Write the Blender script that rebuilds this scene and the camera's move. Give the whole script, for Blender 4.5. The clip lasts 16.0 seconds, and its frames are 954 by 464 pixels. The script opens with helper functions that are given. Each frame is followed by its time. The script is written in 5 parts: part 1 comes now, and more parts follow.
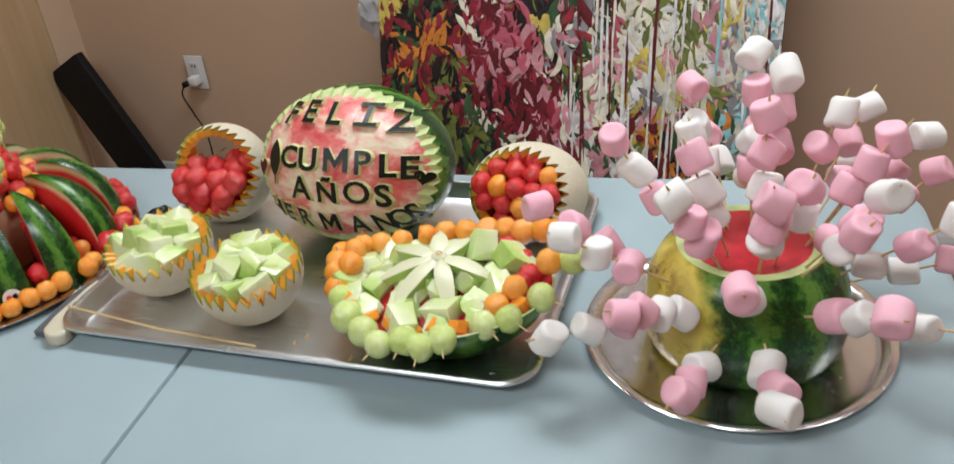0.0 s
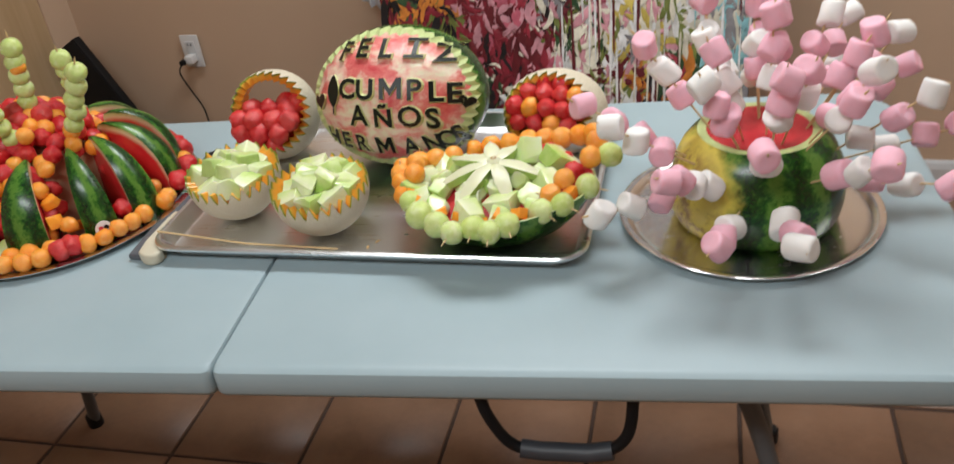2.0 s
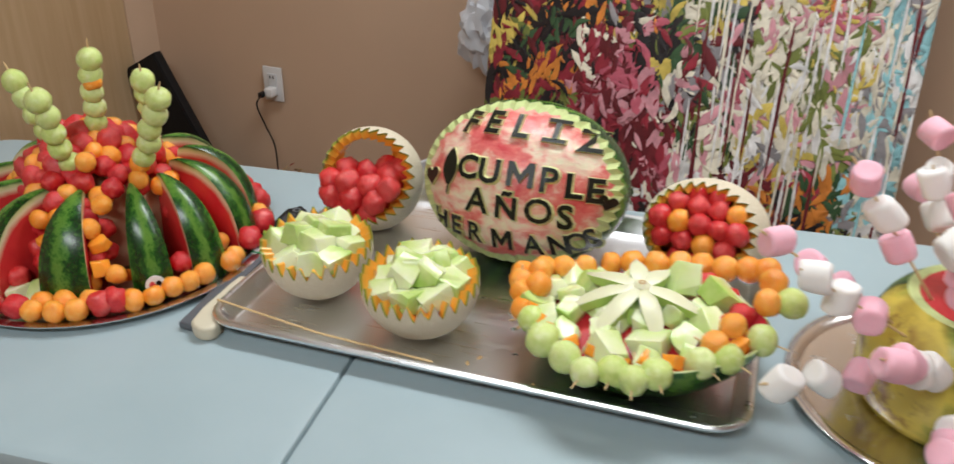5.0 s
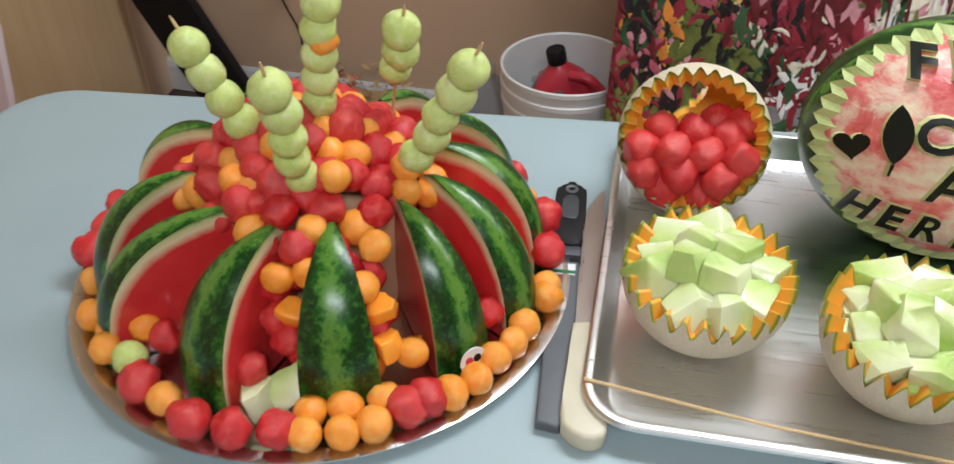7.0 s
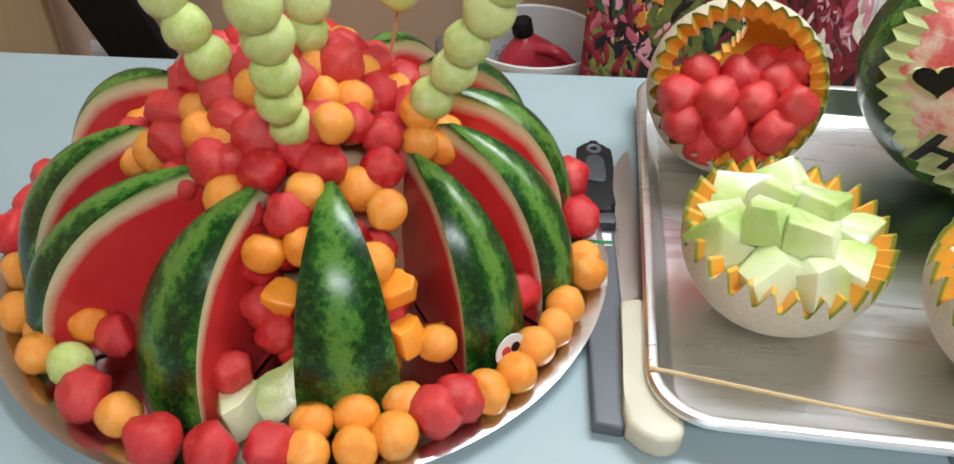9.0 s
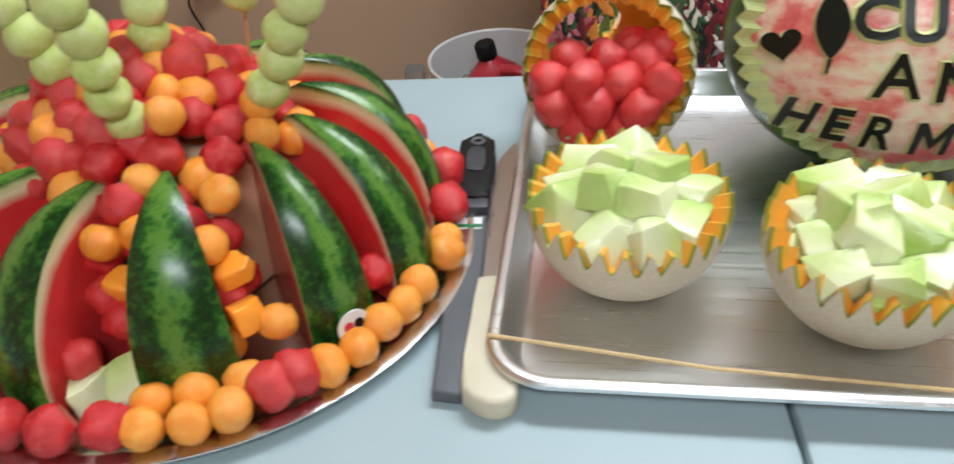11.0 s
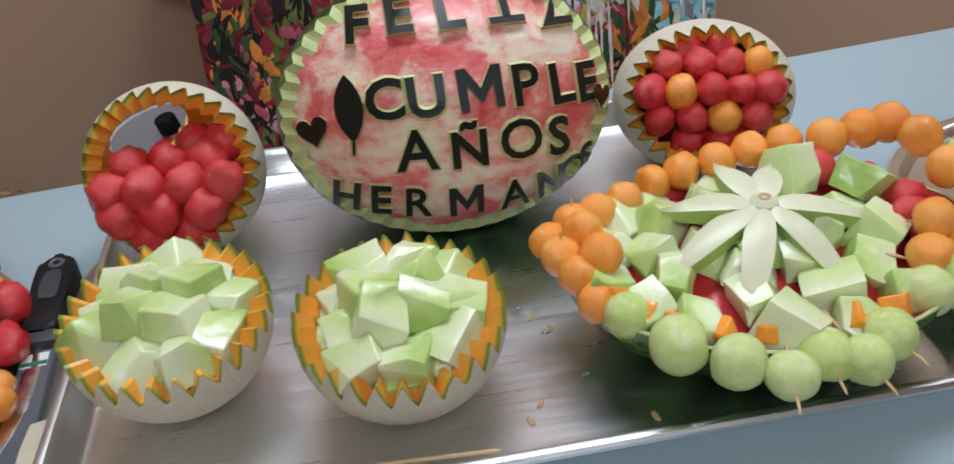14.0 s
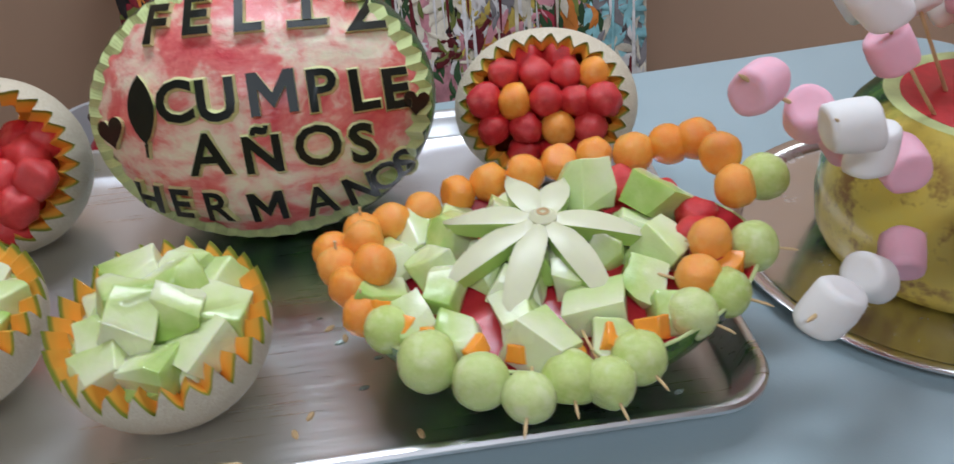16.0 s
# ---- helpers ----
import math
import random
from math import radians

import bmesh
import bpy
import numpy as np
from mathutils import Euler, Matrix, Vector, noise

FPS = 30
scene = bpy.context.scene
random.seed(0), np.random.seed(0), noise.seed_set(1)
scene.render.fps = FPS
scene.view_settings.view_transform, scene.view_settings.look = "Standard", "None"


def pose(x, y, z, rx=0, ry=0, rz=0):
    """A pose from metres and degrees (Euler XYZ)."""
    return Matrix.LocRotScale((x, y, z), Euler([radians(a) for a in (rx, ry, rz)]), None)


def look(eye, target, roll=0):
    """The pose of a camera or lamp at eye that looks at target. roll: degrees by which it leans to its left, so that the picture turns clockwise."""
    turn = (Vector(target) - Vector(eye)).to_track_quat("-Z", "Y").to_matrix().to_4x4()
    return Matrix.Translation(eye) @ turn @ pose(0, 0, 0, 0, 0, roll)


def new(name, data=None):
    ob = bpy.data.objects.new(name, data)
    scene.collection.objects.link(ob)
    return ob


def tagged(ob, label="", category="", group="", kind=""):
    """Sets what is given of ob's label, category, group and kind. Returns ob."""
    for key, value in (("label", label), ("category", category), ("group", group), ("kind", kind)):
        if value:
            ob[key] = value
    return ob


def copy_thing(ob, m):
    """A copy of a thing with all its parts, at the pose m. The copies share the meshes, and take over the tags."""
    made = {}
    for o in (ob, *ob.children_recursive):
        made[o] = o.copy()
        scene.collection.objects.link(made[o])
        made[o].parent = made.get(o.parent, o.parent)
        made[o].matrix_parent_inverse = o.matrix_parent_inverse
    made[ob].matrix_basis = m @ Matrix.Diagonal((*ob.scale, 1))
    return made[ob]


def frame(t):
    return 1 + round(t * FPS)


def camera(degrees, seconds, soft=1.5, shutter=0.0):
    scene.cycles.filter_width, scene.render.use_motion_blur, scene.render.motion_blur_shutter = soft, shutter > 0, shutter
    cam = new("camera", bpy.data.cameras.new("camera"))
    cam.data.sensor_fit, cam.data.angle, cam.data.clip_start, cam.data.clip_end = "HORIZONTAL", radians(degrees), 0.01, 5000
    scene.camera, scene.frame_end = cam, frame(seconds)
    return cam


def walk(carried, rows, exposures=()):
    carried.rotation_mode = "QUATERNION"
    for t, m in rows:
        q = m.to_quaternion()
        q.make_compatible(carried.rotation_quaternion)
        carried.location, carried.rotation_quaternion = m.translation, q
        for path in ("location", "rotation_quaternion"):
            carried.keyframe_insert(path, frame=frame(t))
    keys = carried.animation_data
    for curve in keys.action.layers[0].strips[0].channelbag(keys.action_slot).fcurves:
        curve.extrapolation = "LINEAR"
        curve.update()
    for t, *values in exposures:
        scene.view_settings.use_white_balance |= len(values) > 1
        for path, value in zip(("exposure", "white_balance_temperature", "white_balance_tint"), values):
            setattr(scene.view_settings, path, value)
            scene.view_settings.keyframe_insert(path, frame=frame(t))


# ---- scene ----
cam = camera(56.7, 16.0, shutter=0.4)
PATH = [
    (0, (0.876, -0.706, 1.42), (0.288, 0.906, 0.392), -6.2),
    (0.5, (0.914, -0.746, 1.393), (0.286, 0.832, 0.338), -6.4),
    (1, (0.902, -0.794, 1.399), (0.291, 0.757, 0.293), -10.2),
    (1.5, (0.84, -0.871, 1.406), (0.244, 0.694, 0.314), -12.5),
    (2, (0.805, -0.94, 1.423), (0.313, 0.686, 0.367), -7.8),
    (2.5, (0.802, -0.99, 1.439), (0.326, 0.728, 0.533), -4.6),
    (3, (0.795, -1.021, 1.437), (0.34, 0.73, 0.584), -1.6),
    (3.2, (0.788, -1.013, 1.429), (0.328, 0.744, 0.591), -1.0),
    (5.5, (0.461, -0.648, 1.365), (-0.144, 0.98, 0.375), -0.8),
    (6, (0.245, -0.562, 1.366), (-0.327, 1.028, 0.295), -4.0),
    (6.5, (0.102, -0.504, 1.334), (-0.43, 1.026, 0.161), -4.7),
    (7, (0.018, -0.45, 1.313), (-0.303, 1.084, 0.07), -0.5),
    (7.5, (-0.021, -0.391, 1.292), (-0.25, 1.153, 0.042), 0.4),
    (8, (-0.053, -0.369, 1.26), (-0.209, 1.19, 0.016), 1.9),
    (8.2, (-0.071, -0.366, 1.25), (-0.201, 1.193, 0.003), 2.4),
    (10.3, (-0.041, -0.379, 1.15), (-0.312, 1.185, -0.066), -1.2),
    (10.5, (-0.02, -0.388, 1.157), (-0.286, 1.185, -0.049), -1.7),
    (11, (0.073, -0.39, 1.174), (-0.196, 1.213, 0.008), -4.0),
    (11.5, (0.163, -0.384, 1.185), (-0.087, 1.231, 0.032), -6.8),
    (12, (0.213, -0.38, 1.193), (0.022, 1.243, 0.04), -7.9),
    (12.5, (0.227, -0.366, 1.192), (0.241, 1.276, 0.05), -5.5),
    (13, (0.225, -0.359, 1.197), (0.296, 1.281, 0.055), -5.5),
    (13.5, (0.23, -0.355, 1.2), (0.345, 1.282, 0.056), -5.5),
    (14, (0.265, -0.361, 1.206), (0.438, 1.268, 0.058), -5.3),
    (14.5, (0.295, -0.362, 1.212), (0.473, 1.268, 0.067), -6.0),
    (15, (0.322, -0.361, 1.217), (0.497, 1.269, 0.071), -6.5),
    (15.5, (0.374, -0.361, 1.212), (0.539, 1.27, 0.066), -5.9),
    (16, (0.43, -0.37, 1.192), (0.578, 1.264, 0.049), -4.2),
]
walk(cam, [(t, look(eye, target, roll)) for t, eye, target, roll in PATH], exposures=((0, -0.06, 6300, 9), (3.2, -0.05, 6600, 10), (6, 0.06, 6400, 9), (8.2, 0.24, 6250, 7), (10.5, 0.34, 6250, 7), (11.5, 0.04, 6200, 9), (12.5, -0.18, 6050, 12), (16, -0.38, 5800, 12)))

# ---------------------------------------------------------------- light
world = bpy.data.worlds.new("room_world")
scene.world = world
world.use_nodes = True
world.node_tree.nodes["Background"].inputs[0].default_value = (0.75, 0.85, 1.0, 1)
world.node_tree.nodes["Background"].inputs[1].default_value = 0.005
TABLE, TRAY = 0.74, 0.745
WALL_TURN = -3.2


def panel_lamp(x, y, power, sx, sy):
    data = bpy.data.lights.new("overhead_area", "AREA")
    data.shape, data.size, data.size_y, data.energy, data.color = "RECTANGLE", sx, sy, power, (0.93, 0.975, 1.0)
    ob = new("overhead_area_lamp", data)
    ob.matrix_world = pose(x, y, 2.50)
    return ob


# main lamp, set by the pan's glare and the table shadows
panel_lamp(0.45, 0.85, 33, 1.2, 0.4)
# two added fill lamps: one in front, one to lift the right wall
panel_lamp(0.3, -1.5, 36, 1.2, 0.4)
panel_lamp(2.1, 0.85, 14, 1.2, 0.4)

# ---------------------------------------------------------------- materials
MATS = {}


class Nodes:
    """A short way to write a node tree."""

    def __init__(self, name):
        self.m = bpy.data.materials.new(name)
        self.m.use_nodes = True
        self.t = self.m.node_tree
        self.b = self.t.nodes["Principled BSDF"]
        self.co = self.t.nodes.new("ShaderNodeTexCoord")
        self.info = self.t.nodes.new("ShaderNodeObjectInfo")

    def node(self, kind, **sockets):
        n = self.t.nodes.new("ShaderNode" + kind)
        for k, v in sockets.items():
            self.put(n.inputs[k.replace("_", " ")], v)
        return n

    def put(self, socket, v):
        if isinstance(v, bpy.types.NodeSocket):
            self.t.links.new(v, socket)
        else:
            socket.default_value = (*v, 1) if isinstance(v, tuple) and len(v) == 3 and socket.type == "RGBA" else v

    def math(self, op, a, b=0.0, c=0.0):
        n = self.t.nodes.new("ShaderNodeMath")
        n.operation = op
        for s, v in zip(n.inputs, (a, b, c)):
            self.put(s, v)
        return n.outputs[0]

    def vec(self, op, a, b=(0, 0, 0)):
        n = self.t.nodes.new("ShaderNodeVectorMath")
        n.operation = op
        self.put(n.inputs[0], a)
        self.put(n.inputs[1], b)
        return n.outputs["Value"] if op in ("LENGTH", "DISTANCE", "DOT_PRODUCT") else n.outputs[0]

    def noise(self, scale, detail=3.0, rough=0.55, vector=None, distort=0.0):
        n = self.node("TexNoise", Scale=scale, Detail=detail, Roughness=rough, Distortion=distort)
        self.put(n.inputs["Vector"], vector if vector is not None else self.co.outputs["Object"])
        return n.outputs["Fac"]

    def ramp(self, fac, stops, mode="LINEAR"):
        n = self.t.nodes.new("ShaderNodeValToRGB")
        n.color_ramp.interpolation = mode
        e = n.color_ramp.elements
        while len(e) < len(stops):
            e.new(0.5)
        for el, (p, c) in zip(e, stops):
            el.position, el.color = p, (*c, 1)
        self.put(n.inputs[0], fac)
        return n.outputs[0]

    def mix(self, fac, a, b, mode="MIX"):
        n = self.t.nodes.new("ShaderNodeMix")
        n.data_type, n.blend_type = "RGBA", mode
        self.put(n.inputs["Factor"], fac)
        self.put(n.inputs["A"], a)
        self.put(n.inputs["B"], b)
        return n.outputs["Result"]

    def bump(self, height, strength, distance=0.001):
        n = self.node("Bump", Strength=strength, Distance=distance, Height=height)
        self.put(self.b.inputs["Normal"], n.outputs[0])

    def done(self, color=None, rough=None, metal=None, sss=None, spec=None, coat=None):
        for key, v in (("Base Color", color), ("Roughness", rough), ("Metallic", metal), ("Specular IOR Level", spec), ("Coat Weight", coat)):
            if v is not None:
                self.put(self.b.inputs[key], v)
        if sss:
            self.b.inputs["Subsurface Weight"].default_value = sss[0]
            self.b.inputs["Subsurface Radius"].default_value = sss[1]
            self.b.inputs["Subsurface Scale"].default_value = sss[2]
        return self.m

    def shifted(self, amount=7.0):
        """Object coordinates moved by the object's own random number."""
        r = self.math("MULTIPLY", self.info.outputs["Random"], amount)
        c = self.t.nodes.new("ShaderNodeCombineXYZ")
        for s in c.inputs:
            self.put(s, r)
        return self.vec("ADD", self.co.outputs["Object"], c.outputs[0])


def plain(name, color, rough=0.5, metal=0.0, vary=0.12, scale=40.0, bump=0.15, dist=0.0004, sss=None, spec=None, coat=None):
    n = Nodes(name)
    v = n.shifted()
    f = n.noise(scale, 4, 0.6, v)
    g = n.noise(scale * 0.15, 3, 0.5, v)
    lo, hi = tuple(c * (1 - vary) for c in color), tuple(min(1, c * (1 + vary)) for c in color)
    c = n.mix(0.5, n.ramp(f, [(0.3, lo), (0.7, hi)]), n.ramp(g, [(0.3, lo), (0.7, hi)]))
    n.bump(f, bump, dist)
    return n.done(c, n.math("MULTIPLY_ADD", g, 0.2, rough - 0.1), metal, sss, spec, coat)


def wall_material(name, color):
    n = Nodes(name)
    f, g = n.noise(180, 4, 0.7), n.noise(1.3, 4, 0.6)
    s = n.noise(9, 3, 0.6)
    c = n.mix(n.ramp(g, [(0.35, (0, 0, 0)), (0.7, (1, 1, 1))]), tuple(x * 0.93 for x in color), color)
    c = n.mix(n.math("MULTIPLY", s, 0.12), c, tuple(x * 0.8 for x in color))
    n.bump(f, 0.25, 0.0008)
    return n.done(c, 0.75)


WALL = wall_material("peach_wall_paint", (0.61, 0.435, 0.305))
CEIL = wall_material("white_ceiling_paint", (0.80, 0.79, 0.76))
TRIM = plain("grey_white_trim_paint", (0.58, 0.59, 0.60), 0.4, vary=0.05)


def wood_door_material():
    n = Nodes("tan_door_paint")
    st = n.vec("MULTIPLY", n.co.outputs["Object"], (14.0, 14.0, 0.8))
    f = n.noise(2.2, 5, 0.6, st)
    c = n.ramp(f, [(0.25, (0.47, 0.32, 0.17)), (0.75, (0.58, 0.42, 0.25))])
    n.bump(f, 0.1, 0.0005)
    return n.done(c, 0.45)


def tile_material():
    n = Nodes("terracotta_tile")
    v = n.shifted(11)
    f, g = n.noise(6, 5, 0.6, v), n.noise(60, 4, 0.6, v)
    c = n.ramp(f, [(0.25, (0.13, 0.070, 0.042)), (0.5, (0.19, 0.105, 0.064)), (0.75, (0.24, 0.14, 0.09))])
    c = n.mix(n.math("MULTIPLY", g, 0.3), c, (0.40, 0.22, 0.13))
    r = n.math("MULTIPLY_ADD", n.info.outputs["Random"], 0.4, 0.8)
    c = n.mix(1.0, c, r, "MULTIPLY")
    n.bump(n.math("ADD", f, g), 0.3, 0.0015)
    return n.done(c, n.math("MULTIPLY_ADD", g, 0.3, 0.25))


def table_material():
    n = Nodes("grey_blue_moulded_plastic")
    f, g = n.noise(420, 3, 0.6), n.noise(5, 4, 0.6)
    c = n.ramp(g, [(0.3, (0.315, 0.405, 0.435)), (0.7, (0.35, 0.44, 0.47))])
    n.bump(f, 0.22, 0.0006)
    return n.done(c, n.math("MULTIPLY_ADD", g, 0.2, 0.33), spec=0.45)


def steel_material(name, stretch, rough, tint=(0.66, 0.65, 0.63)):
    n = Nodes(name)
    v = n.vec("MULTIPLY", n.co.outputs["Object"], stretch)
    f, g = n.noise(60, 5, 0.7, v), n.noise(9, 4, 0.65)
    sp = n.ramp(n.noise(26, 5, 0.7), [(0.60, (0, 0, 0)), (0.66, (1, 1, 1))])
    r = n.math("MULTIPLY_ADD", f, 0.26, rough - 0.13)
    r = n.math("ADD", r, n.math("MULTIPLY", g, 0.14))
    r = n.math("ADD", r, n.math("MULTIPLY", sp, 0.08))
    n.bump(f, 0.12, 0.0005)
    return n.done(n.mix(g, tint, tuple(x * 0.85 for x in tint)), r, 1.0)


def rind_material(name, spot=None):
    """Watermelon skin: jagged stripes that run from pole to pole of the object's z axis."""
    n = Nodes(name)
    sep = n.node("SeparateXYZ")
    v = n.shifted(0.0 if spot else 3.0) if not spot else n.co.outputs["Object"]
    n.put(sep.inputs[0], n.co.outputs["Object"])
    x, y, z = sep.outputs
    ang = n.math("ARCTAN2", y, x) if spot is not None else n.math("MULTIPLY", y, 14.0)
    wob = n.noise(62, 5, 0.8, v)
    wide = n.noise(9, 2, 0.5, v)
    a = n.math("ADD", n.math("MULTIPLY", ang, 1.7 if spot is not None else 1.8), n.math("MULTIPLY", wob, 1.25))
    if spot is None:
        a = n.math("ADD", a, n.math("MULTIPLY", n.info.outputs["Random"], 5.0))
    w = n.math("SINE", n.math("MULTIPLY", a, 6.283))
    w = n.math("ADD", w, n.math("MULTIPLY_ADD", wide, 1.3, -0.65))
    c = n.ramp(n.math("MULTIPLY_ADD", w, 0.4, 0.5), [(0.12, (0.004, 0.030, 0.004)), (0.46, (0.009, 0.062, 0.007)), (0.64, (0.026, 0.120, 0.012)), (0.92, (0.110, 0.235, 0.034))])
    fine = n.noise(160, 4, 0.7, v)
    c = n.mix(n.ramp(fine, [(0.52, (0, 0, 0)), (0.68, (0.55, 0.55, 0.55))]), c, (0.060, 0.175, 0.020))
    if spot:
        d = n.vec("DISTANCE", n.co.outputs["Object"], spot)
        k = n.math("ADD", d, n.math("MULTIPLY", n.noise(30, 4, 0.6), 0.05))
        c = n.mix(n.ramp(k, [(0.102, (1, 1, 1)), (0.122, (0, 0, 0))]), c, n.mix(n.noise(22, 4, 0.7), (0.74, 0.55, 0.06), (0.58, 0.50, 0.14)))
        c = n.mix(n.math("MULTIPLY", n.ramp(k, [(0.075, (1, 1, 1)), (0.10, (0, 0, 0))]), n.ramp(n.noise(26, 4, 0.7), [(0.48, (0, 0, 0)), (0.58, (0.9, 0.9, 0.9))])), c, (0.26, 0.14, 0.055))
    n.bump(n.noise(55, 3, 0.5), 0.08, 0.001)
    return n.done(c, 0.27)


SLICE_L, SLICE_H = 0.104, 0.130


def slice_flesh_material():
    """Cut watermelon: red heart, pale rim, thin green skin, by the slice's own rounded outline."""
    n = Nodes("cut_watermelon_flesh")
    sep = n.node("SeparateXYZ")
    n.put(sep.inputs[0], n.co.outputs["Object"])
    px = n.math("POWER", n.math("MULTIPLY", n.math("ABSOLUTE", sep.outputs[0]), 1 / SLICE_L), 2.25)
    pz = n.math("POWER", n.math("MULTIPLY", n.math("ABSOLUTE", sep.outputs[2]), 1 / SLICE_H), 2.25)
    e = n.math("POWER", n.math("ADD", px, pz), 1 / 2.25)
    e = n.math("ADD", e, n.math("MULTIPLY_ADD", n.noise(45, 3, 0.6), 0.05, -0.025))
    sh = n.shifted(5)
    red = n.mix(n.noise(28, 5, 0.65, sh), (0.50, 0.012, 0.020), (0.68, 0.055, 0.050))
    c = n.ramp(e, [(0.855, (0, 0, 0)), (0.915, (1, 1, 1))])
    c = n.mix(c, red, (0.70, 0.62, 0.40))
    c = n.mix(n.ramp(e, [(0.915, (0, 0, 0)), (0.965, (1, 1, 1))]), c, (0.46, 0.54, 0.22))
    c = n.mix(n.ramp(e, [(0.955, (0, 0, 0)), (0.985, (1, 1, 1))]), c, (0.03, 0.11, 0.02))
    n.bump(n.noise(140, 4, 0.7), 0.35, 0.0009)
    return n.done(c, 0.22)


def ball_material(name, a, b, pale, sss):
    n = Nodes(name)
    v = n.shifted(9)
    f, g = n.noise(2.2, 4, 0.65, v), n.noise(14, 5, 0.75, v)
    c = n.mix(n.ramp(f, [(0.3, (0, 0, 0)), (0.7, (1, 1, 1))]), a, b)
    r = n.math("MULTIPLY", n.info.outputs["Random"], 0.35)
    c = n.mix(r, c, pale)
    w = n.ramp(n.noise(1.3, 2, 0.5, v), [(0.55, (0, 0, 0)), (0.75, (0.6, 0.6, 0.6))])
    c = n.mix(w, c, pale)
    c = n.mix(n.ramp(g, [(0.55, (0, 0, 0)), (0.75, (0.35, 0.35, 0.35))]), c, pale)
    n.bump(n.math("ADD", f, n.math("MULTIPLY", g, 0.5)), 0.6, 0.0022)
    return n.done(c, n.math("MULTIPLY_ADD", f, 0.25, 0.08), sss=(0.30, sss, 0.0035), spec=0.6)


def shell_flesh_material():
    """Cantaloupe wall: orange flesh with a thin green line under the skin (unit sphere)."""
    n = Nodes("cantaloupe_flesh")
    e = n.vec("LENGTH", n.co.outputs["Object"])
    f = n.noise(9, 4, 0.6)
    c = n.mix(f, (0.88, 0.36, 0.030), (0.92, 0.48, 0.08))
    c = n.mix(n.ramp(e, [(0.86, (0, 0, 0)), (0.93, (0.65, 0.65, 0.65))]), c, (0.72, 0.42, 0.06))
    c = n.mix(n.ramp(e, [(0.945, (0, 0, 0)), (0.972, (1, 1, 1))]), c, (0.22, 0.27, 0.035))
    n.bump(n.noise(30, 4, 0.6), 0.3, 0.0006)
    return n.done(c, 0.30)


def netted_skin_material():
    n = Nodes("netted_cantaloupe_skin")
    vo = n.t.nodes.new("ShaderNodeTexVoronoi")
    vo.feature = "DISTANCE_TO_EDGE"
    n.put(vo.inputs["Scale"], 26.0)
    n.put(vo.inputs["Vector"], n.vec("ADD", n.shifted(3), n.vec("MULTIPLY", n.co.outputs["Object"], (0.12, 0.1, 0.08))))
    edge = n.ramp(vo.outputs["Distance"], [(0.02, (1, 1, 1)), (0.16, (0, 0, 0))])
    c = n.mix(n.noise(3, 4, 0.6), (0.62, 0.53, 0.37), (0.71, 0.62, 0.46))
    c = n.mix(edge, c, (0.76, 0.69, 0.54))
    n.bump(edge, 0.6, 0.0009)
    return n.done(c, 0.6)


def carved_flesh_material():
    n = Nodes("shaved_watermelon_flesh")
    v = n.vec("MULTIPLY", n.co.outputs["Object"], (1.0, 1.0, 1.5))
    f = n.noise(15, 5, 0.62, v, 0.6)
    g = n.noise(60, 5, 0.7, v, 0.8)
    k = n.math("ADD", f, n.math("MULTIPLY_ADD", g, 0.35, -0.175))
    c = n.ramp(k, [(0.36, (0.78, 0.70, 0.52)), (0.46, (0.78, 0.50, 0.40)), (0.55, (0.72, 0.20, 0.18)), (0.68, (0.62, 0.075, 0.085))])
    n.bump(n.math("ADD", g, n.noise(140, 3, 0.6, v)), 0.5, 0.0015)
    return n.done(c, 0.3, sss=(0.2, (1.0, 0.3, 0.2), 0.004))


def honeydew_material():
    n = Nodes("honeydew_flesh")
    v = n.shifted(6)
    sep = n.node("SeparateXYZ")
    n.put(sep.inputs[0], n.co.outputs["Object"])
    k = n.math("ADD", n.math("MULTIPLY", sep.outputs[0], 26.0), n.math("MULTIPLY_ADD", n.noise(60, 4, 0.6, v), 0.7, 0.15))
    c = n.ramp(k, [(0.02, (0.36, 0.54, 0.11)), (0.40, (0.58, 0.70, 0.27)), (0.80, (0.74, 0.78, 0.52))])
    r = n.math("MULTIPLY", n.info.outputs["Random"], 0.4)
    c = n.mix(r, c, (0.72, 0.78, 0.46))
    n.bump(n.math("ADD", n.noise(120, 4, 0.65, v), n.math("MULTIPLY", n.noise(38, 2, 0.5, v), 2.0)), 0.40, 0.0012)
    return n.done(c, n.math("MULTIPLY_ADD", n.noise(30, 2, 0.5, v), 0.3, 0.08), sss=(0.4, (0.8, 1.0, 0.4), 0.006), spec=0.6)


